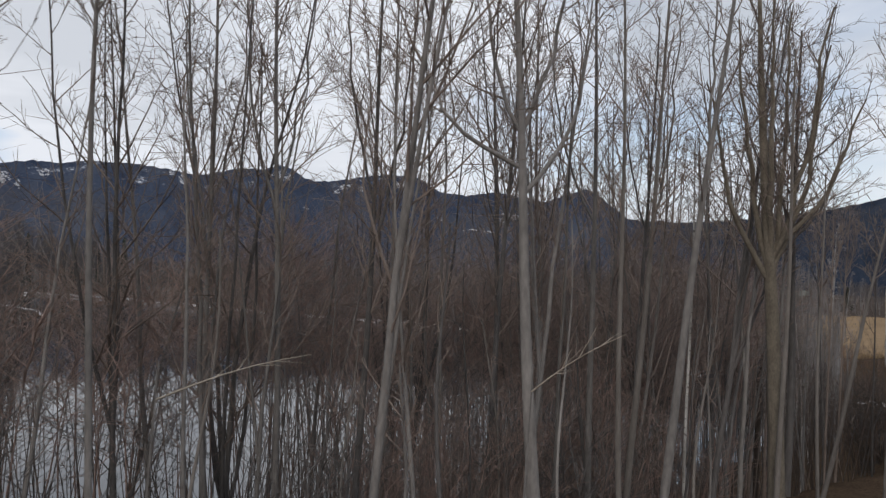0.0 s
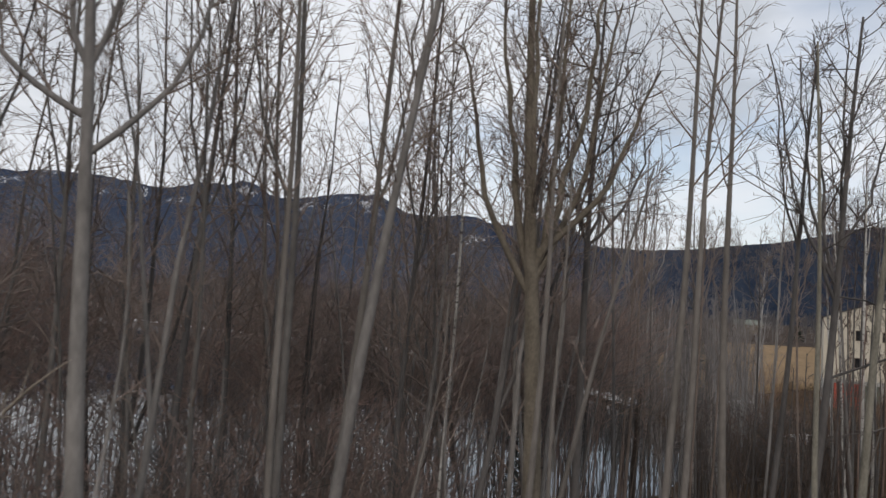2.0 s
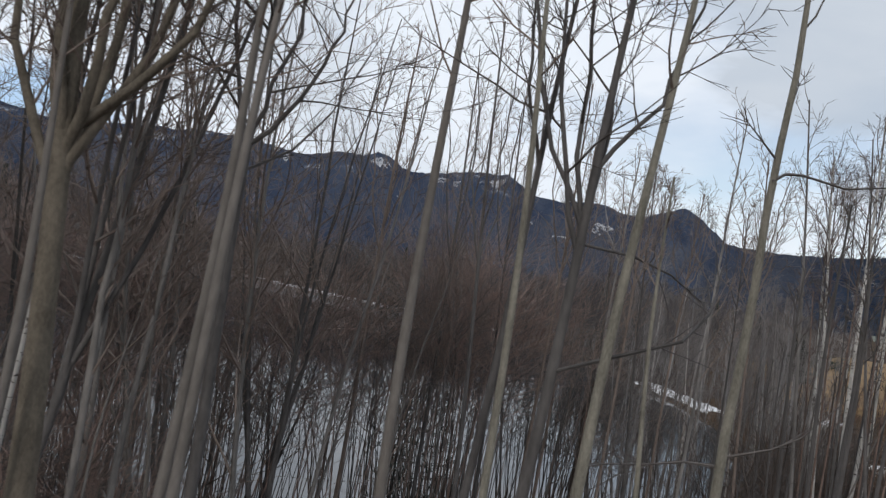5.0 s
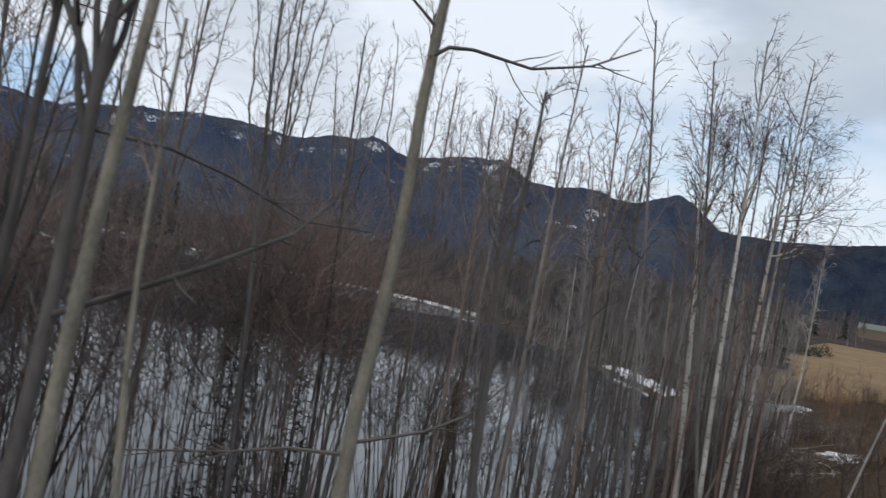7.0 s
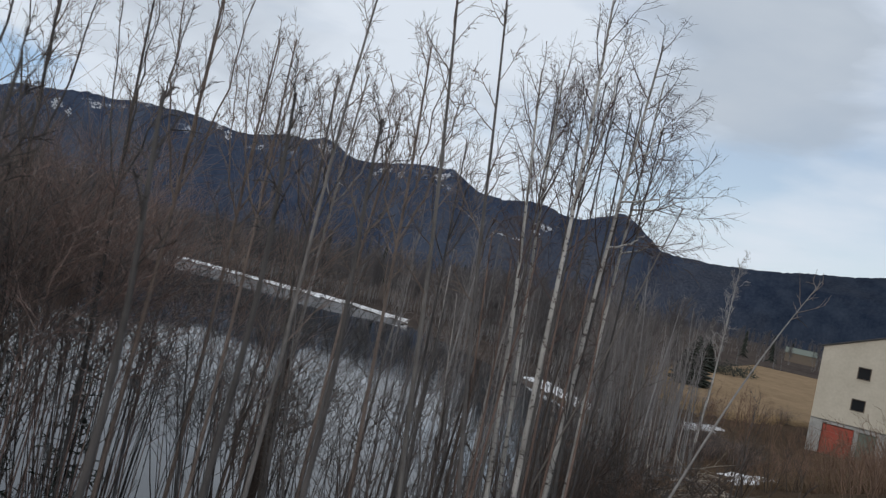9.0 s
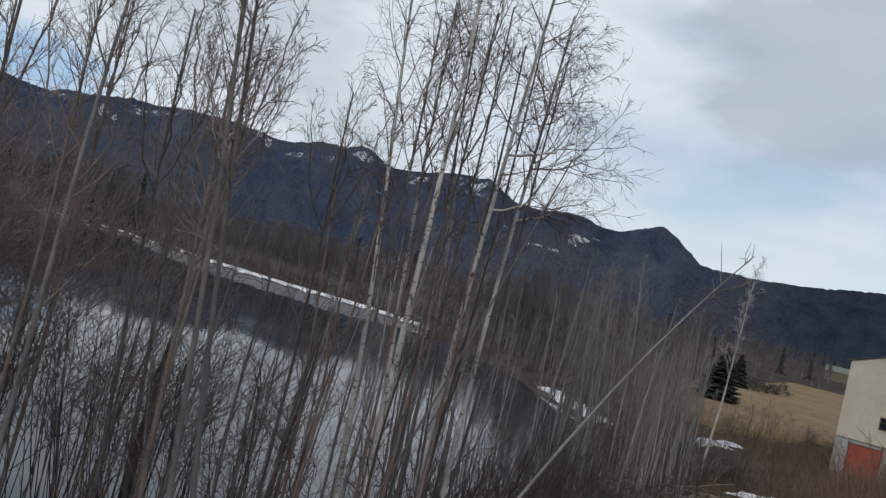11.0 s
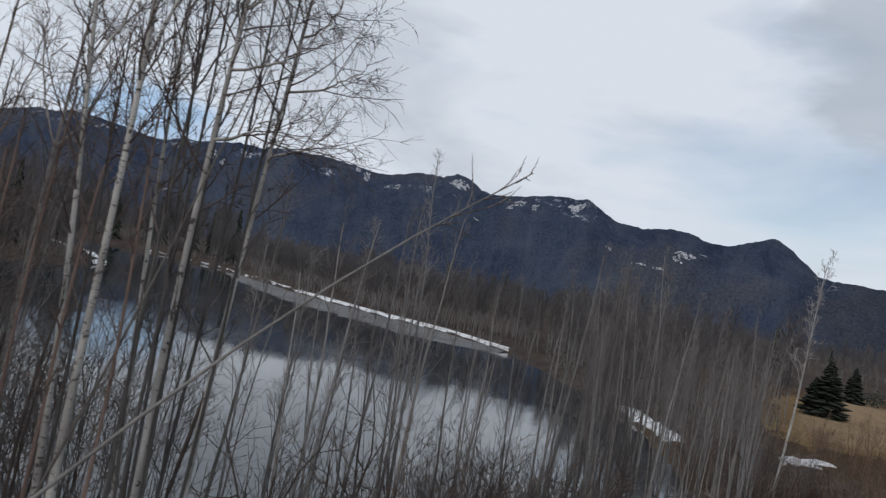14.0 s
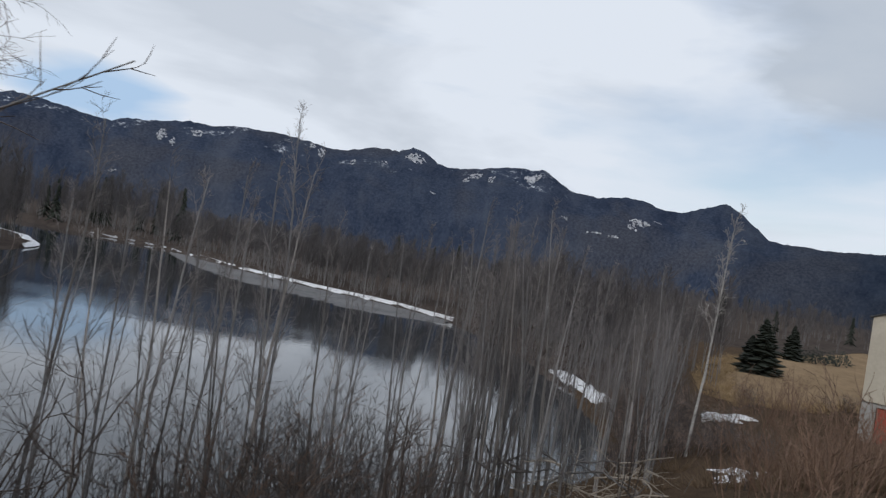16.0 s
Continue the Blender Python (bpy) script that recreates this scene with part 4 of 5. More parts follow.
def ashore(x, y):
    """Draw a spot back to dry ground, towards the track."""
    while lake_depth(np.array([x]), np.array([y]))[0] > -0.6:
        x, y = x + (10 - x) * 0.03, y + (4 - y) * 0.03
    return x, y


def stem_tree(name, label, x, y, lx, ly, top, r, seed, bark, twig, first=0.45, n1=14, l1=1.6, ang=(24, 54), n2=6, n3=2, limbs=(), droop=0.0, twig_r=0.0045, bow=0.03, group="", category="tree"):
    """One tree whose axis passes (x, y) at eye height and leans lx, ly a metre; limbs: (height, reach x, reach y, top) of stout forks."""
    rng = random.Random(seed)
    z0 = gz(x + lx * -5, y + ly * -5) - 0.25
    n = 16
    ph = rng.uniform(0, 6.28)

    def axis(z):
        f = (z - z0) / (top - z0)
        return Vector((x + lx * (z - 12) + bow * math.sin(f * 7 + ph), y + ly * (z - 12) + bow * math.cos(f * 6 + ph), z))
    main = [axis(z0 + (top - z0) * i / n) for i in range(n + 1)]
    stems = [main]
    radii = [[r * (1.12 if i == 0 else 1 - 0.78 * (i / n) ** 1.1) + 0.004 for i in range(n + 1)]]
    for z, dx, dy, t in limbs:
        a, b = axis(z), axis(z) + Vector((dx, dy, t - z))
        rr = radii[0][min(int((z - z0) / (top - z0) * n), n)] * 0.5
        pts = []
        for i in range(11):
            f = i / 10
            p = a.lerp(b, f) + Vector((dx, dy, 0)) * 0.35 * math.sin(f * 3.14) * (1 - f)
            pts.append(p + Vector((rng.gauss(0, 0.02), rng.gauss(0, 0.02), 0)) * min(i, 1))
        stems.append(pts)
        radii.append([rr * (1 - 0.8 * i / 10) + 0.004 for i in range(11)])
    trunk, crown = Tubes(), Tubes()
    for s, q in zip(stems, radii):
        trunk.add(s, q, 8)
    dress(rng, crown, stems, radii, first, n1, l1, ang, n2, n3, droop, twig_r)
    return tree_thing(name, label, category, (trunk, crown), bark, twig, group)


# beside the track, first stretch
POLE, GREY, DARK = "leafless tree with a slim pale grey-brown stem", "leafless tree with a grey trunk and upswept twigs", "dark leafless tree with several upswept limbs"
stem_tree("young_tree", "slim leafless tree forking high above the brush", -16.38, 0.76, -0.025, 0, 16.8, 0.042, 201, M_BARK, M_TWIG, 0.55, 9, 1.4, (28, 50), 5, 2, ((14.6, -0.45, 0.1, 16.8), (14.6, 0.5, 0.2, 16.6)))
stem_tree("young_tree", POLE, -5.81, 2.28, 0.043, 0.007, 16.6, 0.044, 202, M_STEM, M_TWIG, 0.56, 11, 1.7, (35, 65), 6, 2)
stem_tree("young_tree", POLE, -5.68, 2.17, 0.065, 0.022, 16.2, 0.042, 203, M_STEM, M_TWIG, 0.56, 10, 1.6, (35, 65), 6, 2)
stem_tree("bare_tree", "leafless tree with a straight pale trunk", -4.33, 3.69, 0.015, 0.028, 17.0, 0.054, 204, M_STEM, M_TWIG, 0.60, 11, 2.2, (45, 75), 6, 2)
stem_tree("forked_tree", "stout leafless tree forking into spreading dark limbs", -11.75, 0.96, -0.071, 0, 16.6, 0.082, 205, M_BARK, M_TWIG, 0.62, 16, 2.0, (24, 54), 7, 2,
          ((13.7, -0.6, 0.3, 16.6), (13.7, 0.65, -0.1, 16.8), (13.3, -1.3, 0.5, 14.7), (13.0, 1.1, 0.5, 15.4)))
stem_tree("forked_tree", "stout leafless tree with a thick mossy trunk and fanning limbs", -7.27, 3.15, -0.037, 0.03, 16.6, 0.125, 206, M_MOSSY, M_TWIG, 0.55, 17, 1.9, (24, 58), 7, 2,
          ((12.2, 0.45, 0.2, 16.4), (12.3, 1.05, 0.1, 15.9), (12.3, -0.5, 0.2, 16.2), (12.6, 1.5, -0.2, 15.0), (12.1, -0.95, 0.3, 15.2), (12.4, 0.7, -0.4, 16.3), (12.5, -0.2, -0.3, 16.4)))
stem_tree("young_tree", "thin leafless birch sapling with dark-marked pale bark", -7.9, 4.4, 0.02, 0.02, 14.4, 0.030, 207, M_BIRCH, M_TWIG, 0.60, 9, 0.9)
stem_tree("bare_tree", "leafless tree with a leaning grey trunk", -9.32, 1.69, 0.142, 0.02, 17.0, 0.062, 208, M_BARK, M_TWIG, 0.52, 17, 1.9, (24, 50), 7, 2, ((13.6, 0.3, 0.4, 16.8),))
stem_tree("bare_tree", GREY, -10.10, 3.18, -0.02, -0.02, 17.0, 0.054, 209, M_BARK, M_TWIG, 0.50, 17, 1.9, (24, 50), 7, 2, ((12.9, -0.8, 0.3, 16.2),))
stem_tree("birch_tree", "slim leafless birch with dark-marked bark", -7.25, 2.75, 0.025, -0.004, 15.6, 0.040, 222, M_STEM, M_TWIG, 0.58, 11, 1.3, category="birch")
stem_tree("young_tree", POLE, -7.44, 1.72, 0.015, 0.0, 13.6, 0.022, 223, M_STEM, M_TWIG, 0.6, 8, 0.8)
stem_tree("leaning_sapling", "leaning leafless sapling with a grey stem", -7.19, 1.10, 0.25, -0.016, 13.4, 0.030, 224, M_STEM, M_TWIG, 0.55, 9, 1.0)
stem_tree("bare_tree", GREY, -9.3, 3.1, 0.070, 0.007, 16.6, 0.056, 225, M_STEM, M_TWIG, 0.50, 16, 1.8, (22, 50), 7, 2, ((13.0, 0.5, 0.2, 16.4),))
stem_tree("bare_tree", GREY, -10.19, 1.91, -0.019, -0.01, 16.4, 0.040, 226, M_STEM, M_TWIG, 0.52, 14, 1.6, (22, 50), 7, 2)
stem_tree("leaning_sapling", "thin crooked dead sapling leaning over the brush", -8.89, 6.64, -0.50, 0.02, 12.0, 0.026, 227, M_STEM, M_TWIG, 0.7, 4, 0.5)
for k, (x, y, lx, r) in enumerate([(-13.4, 2.9, 0.02, 0.050), (-14.6, 2.2, -0.03, 0.044), (-11.2, 4.2, 0.05, 0.052), (-12.9, 4.8, 0.0, 0.048), (-8.3, 5.4, 0.04, 0.046), (-15.6, 3.8, -0.02, 0.046), (-10.9, 5.9, -0.03, 0.050)]):
    stem_tree("bare_tree", DARK, x, y, lx, 0.0, 16.6 + 0.3 * (k % 3), r, 230 + k, (M_DARKBARK, M_BARK)[k % 2], M_TWIG, 0.40, 25, 2.0, (22, 52), 8, 2,
              ((12.4 + 0.2 * (k % 4), 0.6 - 1.2 * (k % 2), 0.2, 16.4), (13.0, -0.5 + 1.0 * (k % 2), 0.3, 16.6)))
# thin pale saplings in front of the thicket
fr = random.Random(17)
for k in range(14):
    q = PATH_U * (-12.6 + 0.74 * k + fr.uniform(-0.3, 0.3)) + PATH_N * fr.uniform(6.0, 9.0)
    stem_tree("sapling", "thin leafless sapling with a pale brown stem", q.x, q.y, fr.gauss(0.02, 0.04), 0.0, fr.uniform(11.2, 12.8), fr.uniform(0.015, 0.024), 340 + k, (M_STEM, M_BARK, M_DARKBARK)[k % 3], M_TWIG,
              0.62, 7, 0.7, (22, 50), 3, 1, bow=0.06, group="pale saplings", category="sapling")
# second stretch
stem_tree("bare_tree", "slender leafless tree with a straight pale trunk", -3.63, 2.80, -0.024, 0.0, 15.6, 0.036, 241, M_PALESTEM, M_TWIG, 0.66, 8, 1.6, (40, 70), 6, 2)
stem_tree("bare_tree", "leafless tree with a smooth greenish-grey trunk", -2.76, 2.77, 0.071, -0.04, 15.8, 0.053, 242, M_PALESTEM, M_TWIG, 0.66, 8, 1.5, (35, 65), 6, 2)
stem_tree("young_tree", POLE, -2.50, 2.73, -0.021, -0.005, 13.0, 0.024, 243, M_PALESTEM, M_TWIG, 0.75, 5, 0.6)
forked = stem_tree("forked_tree", "dark leafless tree forking low into long bare limbs", -3.10, 3.20, 0.083, -0.012, 16.2, 0.056, 244, M_DARKBARK, M_DARKTWIG, 0.62, 12, 2.2, (40, 72), 7, 2,
          ((12.3, -0.50, 0.2, 15.6), (12.4, -0.20, 0.3, 16.0), (12.6, 0.25, 0.2, 16.2), (12.5, -0.85, 0.4, 15.8), (13.0, 0.9, 0.1, 15.2)))
br_ = random.Random(61)
for pts_, r0 in ((((-3.17, 3.21, 11.30), (-2.70, 3.02, 11.52), (-2.24, 2.79, 11.74), (-1.86, 3.25, 11.99), (-1.70, 3.54, 12.21), (-1.60, 3.74, 12.42)), 0.020),
                 (((-3.06, 3.20, 12.40), (-2.60, 3.16, 12.36), (-2.25, 3.22, 12.26), (-1.85, 3.50, 12.08), (-1.44, 4.17, 12.09)), 0.014)):
    low, pts_ = Tubes(), [Vector(p) for p in pts_]
    m = len(pts_) - 1
    low.add(pts_, [r0 * (1 - 0.7 * i / m) for i in range(m + 1)], 6)
    for _ in range(9):
        p, d = along(pts_, br_.uniform(0.3, 0.97))
        low.add(grow(br_, p, side_dir(br_, d, br_.uniform(0.5, 1.0)), br_.uniform(0.2, 0.6), 4, 0.12, 0.05), [0.006, 0.0055, 0.0045, 0.0035, 0.002], 4)
    link_mesh("bough", low.v, low.f, M_DARKBARK, forked)
stem_tree("alder_stem", "dark leafless alder stem beside a forked tree", -3.53, 3.45, 0.085, 0.0, 15.8, 0.040, 246, M_DARKBARK, M_DARKTWIG, 0.56, 12, 1.3, (18, 44), 6, 2, ((13.0, -0.3, 0.2, 15.4),))
stem_tree("forked_tree", "dark leafless tree with long low boughs sweeping sideways", -6.1, 4.3, 0.02, 0.0, 16.5, 0.062, 245, M_DARKBARK, M_DARKTWIG, 0.52, 16, 3.2, (50, 84), 8, 2, ((13.0, 0.5, 0.0, 15.6), (12.9, -0.5, 0.1, 15.8), (12.9, 0.9, -0.2, 14.6)))
for k, (x, y, lx, r) in enumerate([(5.05, 11.5, -0.01, 0.026), (5.2, 11.8, 0.03, 0.024), (4.8, 11.7, 0.0, 0.024), (5.5, 11.6, 0.05, 0.022), (4.6, 12.0, -0.04, 0.022)]):
    stem_tree("alder_stem", "thin dark leafless stem in an upright clump", x, y, lx, 0.0, 15.0 + 0.25 * (k % 3), r, 260 + k, M_DARKBARK, M_DARKTWIG, 0.45, 13, 0.9, (14, 36), 5, 2, group="upright clump")
VASE = "leafless tree with a vase-shaped crown of fine upswept twigs"
for k, (x, y, lx, top, r) in enumerate([(1.95, 10.49, -0.04, 14.9, 0.034), (0.72, 12.99, -0.04, 14.8, 0.040), (-0.6, 14.0, 0.03, 15.4, 0.044), (-2.3, 13.0, -0.02, 15.8, 0.046), (1.6, 13.0, 0.05, 14.5, 0.034), (3.0, 13.5, 0.0, 14.3, 0.032), (-1.3, 12.2, 0.03, 16.2, 0.044), (-3.5, 12.4, 0.0, 16.2, 0.046), (-4.9, 11.2, 0.03, 16.4, 0.046), (-3.2, 9.6, -0.04, 16.3, 0.044), (0.0, 11.5, 0.02, 14.8, 0.034)]):
    stem_tree("bare_tree", VASE, x, y, lx, 0.0, top, r, 280 + k, (M_TWIG, M_DARKBARK)[k % 2], M_TWIG, 0.60, 17, 1.5, (18, 42), 6, 2,
              ((12.3, 0.5, 0.2, top - 0.4), (12.2, -0.55, -0.1, top - 0.5), (12.6, 0.15, -0.4, top - 0.3)), 0.0, 0.0038)
bent = stem_tree("lakeside_tree", "leafless birch rising from a thick bent dark foot", 0.88, 15.85, 0.058, 0.0, 15.6, 0.058, 292, M_PALEBARK, M_TWIG, 0.62, 15, 1.6, (22, 46), 8, 3, ((12.9, -0.7, 0.1, 15.2), (12.9, 0.8, 0.2, 15.4)))
foot = Tubes()
fz = gz(0.6, 15.85)
foot.add([Vector(p) for p in ((0.50, 15.85, fz - 0.3), (0.53, 15.85, fz + 0.5), (0.60, 15.83, 7.6), (0.67, 15.86, 8.5), (0.64, 15.87, 9.05), (0.71, 15.87, 9.35), (0.755, 15.85, 9.9))], [0.13, 0.105, 0.092, 0.086, 0.095, 0.072, 0.045], 9)
link_mesh("trunk_foot", foot.v, foot.f, M_BACKLITBARK, bent, "dark bent lower trunk", smooth=True)
stem_tree("bare_tree", GREY, 2.29, 9.44, -0.10, 0.0, 15.8, 0.036, 293, M_BARK, M_TWIG, 0.55, 13, 1.5, (28, 56), 6, 2)
stem_tree("bare_tree", GREY, 2.69, 8.20, -0.12, 0.0, 15.0, 0.026, 294, M_DARKBARK, M_TWIG, 0.55, 11, 1.3, (28, 56), 6, 2)
stem_tree("bare_tree", GREY, 0.9, 9.8, 0.05, 0.0, 15.4, 0.034, 295, M_BARK, M_TWIG, 0.5, 14, 1.6, (28, 56), 6, 2)
# the birch clump
for k, (x, y, lx, ly, top, r) in enumerate([(3.83, 11.40, -0.078, 0.004, 15.2, 0.043), (4.36, 11.12, -0.011, 0.0, 16.4, 0.050), (4.28, 12.31, -0.049, 0.007, 15.6, 0.038), (5.06, 11.45, 0.044, -0.04, 16.0, 0.047), (5.46, 11.91, 0.043, 0.02, 15.7, 0.040),
                                            (4.62, 11.75, 0.0, 0.0, 15.4, 0.030), (4.0, 11.8, -0.01, 0.02, 15.2, 0.028)]):
    stem_tree("birch_tree", "leafless birch with pale dark-marked bark and fine drooping twigs", x, y, lx, ly, top, r, 300 + k, M_BIRCH if k < 5 else M_BARK, M_BIRCHTWIG, 0.60, 15, 1.9, (26, 70) if k in (3, 4) else (16, 42), 8, 3,
              ((13.4, 0.35, 0.2, top - 0.2),) if k not in (3, 4) else ((12.9, 0.55, 0.0, 13.2), (13.6, 0.75, -0.1, 13.9), (14.2, 0.45, 0.1, 14.9)), 0.10, 0.0030, 0.03, "birches in the clump", "birch")
stem_tree("dead_sapling", "thin bare snag leaning among the birches", 5.25, 10.6, 0.32, 0.0, 13.6, 0.016, 310, M_STEM, M_TWIG, 0.9, 2, 0.2, category="sapling")
for k, (x, y, lx) in enumerate([(3.55, 10.7, -0.02), (3.75, 10.4, 0.05), (4.25, 10.3, 0.02), (4.6, 10.4, 0.05), (3.3, 10.9, -0.05), (4.9, 10.6, 0.0)]):
    stem_tree("birch_sapling", "reddish-brown young birch stem at the foot of the clump", x, y, lx, 0.02, 12.4 + 0.3 * (k % 3), 0.022, 320 + k, M_REDSTEM, M_BIRCHTWIG, 0.6, 9, 0.8, (14, 34), 5, 2, group="young birches in the clump", category="birch")
for k, (x, y) in enumerate([(-0.45, 4.43), (0.79, 5.34), (-0.48, 3.79), (0.26, 4.47), (1.36, 5.49)]):
    stem_tree("young_tree", "thin dark leafless young tree with fine side twigs", x, y, 0.01 * (k % 3), 0.0, 12.6 + 0.3 * (k % 3), 0.024 + 0.004 * (k % 2), 380 + k, M_DARKBARK, M_DARKTWIG, 0.72, 7, 0.8, (18, 42), 4, 2, group="thin dark young trees")
cr = random.Random(19)
for k in range(16):
    stem_tree("alder_stem", "thin dark leafless shoot among the birches", cr.uniform(2.6, 5.6), cr.uniform(10.2, 12.6), cr.gauss(0.05, 0.06), 0.0, cr.uniform(10.4, 12.2), cr.uniform(0.018, 0.030), 360 + k, (M_BACKLITBARK, M_DARKBARK)[k % 2], M_DARKTWIG,
              0.5, 9, 0.8, (18, 40), 4, 1, bow=0.05, group="dark shoots among the birches", category="sapling")
plant(ALDER, *ashore(6.41, 27.38), 2, 1.15)


def branched_tree():
    """The straight tree with one long curved bough and dead lower branches."""
    r = random.Random(31)
    ob = tagged(new("bare_tree"), "leafless tree with one long curved bough and broken lower branches", "tree")
    t, c = Tubes(), Tubes()
    dx, dy = 0.12, -0.62
    foot, top = Vector((-1.256 - 0.17, 3.79 - 0.04, gz(-1.4, 3.7) - 0.2)), Vector((-1.256 + 0.24, 3.79 + 0.07, 17.0))
    stem = [foot.lerp(top, i / 12) + Vector((0.02 * math.sin(i * 1.7), 0.02 * math.cos(i * 1.3), 0)) for i in range(13)]
    t.add(stem, [0.054 * (1 - 0.75 * i / 12) + 0.004 for i in range(13)], 8)
    bough = [Vector(p) for p in ((-1.36, 4.40, 13.28), (-1.24, 4.40, 13.37), (-1.08, 4.39, 13.38), (-0.68, 4.34, 13.31), (-0.31, 4.28, 13.38), (-0.02, 4.20, 13.52))]
    limbs = [(bough, 0.017), ([Vector(p) for p in ((-1.36, 4.4, 13.5), (-1.55, 4.35, 13.65), (-1.8, 4.3, 13.85))], 0.012),
             ([Vector(p) for p in ((-1.48, 4.4, 10.62), (-1.85, 4.3, 10.64), (-2.22, 4.24, 10.58), (-2.86, 4.1, 10.54))], 0.016),
             ([Vector(p) for p in ((-1.48, 4.4, 10.7), (-1.0, 4.42, 10.84), (-0.73, 4.43, 10.98), (-0.34, 4.42, 11.4))], 0.014)]
    for f in (0.60, 0.72, 0.8, 0.86, 0.9, 0.95):
        p, d = along(stem, f)
        limbs.append((grow(r, p, side_dir(r, d, 0.7), r.uniform(0.8, 1.7), 5, 0.08, 0.06), 0.012))
    for k, (b, r0) in enumerate(limbs):
        b = [p + Vector((dx, dy, 0)) for p in b] if k < 4 else b
        n = len(b) - 1
        c.add(b, [r0 * (1 - 0.7 * i / n) for i in range(n + 1)], 5)
        for _ in range(6):
            p, d = along(b, r.uniform(0.35, 0.99))
            w = grow(r, p, side_dir(r, d, r.uniform(0.4, 0.9)), r.uniform(0.2, 0.55), 3, 0.1, 0.05)
            c.add(w, [0.006, 0.005, 0.004, 0.002], 3)
    link_mesh("trunk", t.v, t.f, M_PALESTEM, ob, smooth=True)
    link_mesh("crown", c.v, c.f, M_DARKTWIG, ob)
    return ob


branched_tree()
# unnamed neighbours along the whole bank
rng = random.Random(7)


def in_gap(x, y):
    """The cut strip of bank that leads down to the brush pile."""
    f = max(0.0, min(1.0, ((x - 10.4) * 7.4 + (y - 4.7) * 28.3) / (7.4 ** 2 + 28.3 ** 2)))
    return f > 0.3 and math.hypot(x - 10.4 - 7.4 * f, y - 4.7 - 28.3 * f) < 3.0


def scatter(n, s0, s1, d0, d1, kinds, lo, hi, seed):
    r = random.Random(seed)
    for k in range(n):
        s, d = r.uniform(s0, s1), r.uniform(d0, d1)
        p = PATH_U * s + PATH_N * d
        if lake_depth(np.array([p.x]), np.array([p.y]))[0] > -1.0 or (s > 20 and in_gap(p.x, p.y)):
            continue
        plant(kinds, p.x, p.y, r.randrange(9), r.uniform(lo, hi), lean=(r.gauss(0, 2.0), r.gauss(0, 2.0)), turn=r.uniform(0, 360))


scatter(5, -28, -16, 9, 14, POLES, 0.8, 1.2, 1)
scatter(14, -12, 0, 7, 13, TALL, 0.8, 1.1, 2)
scatter(5, -24, -12, 6.5, 12, TALL, 0.9, 1.15, 31)
scatter(7, -10, 1, 9, 14, TALL, 0.95, 1.2, 33)
scatter(20, -16, 2, 6, 13.5, POLES, 0.9, 1.3, 3)
scatter(8, -12, 8, 10, 16.5, POLES, 1.1, 1.4, 4)
scatter(8, 3, 16, 12, 17.5, ALDER, 0.7, 1.0, 6)
scatter(5, 17, 26, 15.5, 20, ALDER, 0.6, 0.95, 7)


def cluster(n, x0, y0, sx, sy, kinds, lo, hi, seed):
    r = random.Random(seed)
    for k in range(n):
        x, y = r.gauss(x0, sx), r.gauss(y0, sy)
        x, y = ashore(x, y)
        plant(kinds, x, y, r.randrange(8), r.uniform(lo, hi), lean=(r.gauss(0, 1.4), r.gauss(0, 1.4)), turn=r.uniform(0, 360))


# lakeside row
for k, (x, y, s) in enumerate([(6.7, 24.5, 1.3), (6.6, 21.0, 1.0), (9.8, 33.0, 1.05), (7.66, 27.6, 1.0), (13.5, 32.4, 1.2), (5.9, 27.5, 1.0), (5.56, 22.8, 1.1),
                               (12.6, 32.6, 1.1), (13.6, 31.8, 1.2), (14.6, 33.0, 1.25), (21.0, 40.5, 1.1), (4.4, 24.0, 0.9), (4.6, 19.2, 0.95), (1.4, 14.6, 1.0)]):
    x, y = ashore(x, y)
    plant(ALDER, x, y, k, 0.82 * s)
lone = tree_thing("birch_tree", "tall lone white-stemmed birch above the brush", "birch",
                  bare_tree(46, 12.8, 0.082, 0.46, 22, 2.3, (16, 36), 7, 3, fork=0, droop=0.04, twig_r=0.010, sway=0.018), M_BIRCH, M_PALEBARK)
lone.matrix_world = pose(24.8, 45.2, gz(24.8, 45.2), 0, 0.3, 40)

cluster(32, 13.5, 32.0, 1.2, 1.3, ALDER, 0.7, 1.02, 21)
cluster(18, 19.6, 39.5, 1.0, 1.2, ALDER, 0.5, 0.85, 22)
cluster(3, 8.8, 29.3, 1.4, 1.7, ALDER, 0.7, 0.95, 23)
cluster(6, 22.4, 44.6, 1.0, 1.2, ALDER, 0.6, 0.85, 24)
cluster(2, 5.8, 24.0, 1.2, 1.4, ALDER, 0.65, 0.9, 25)

# leaning bare pole
rngp = random.Random(3)


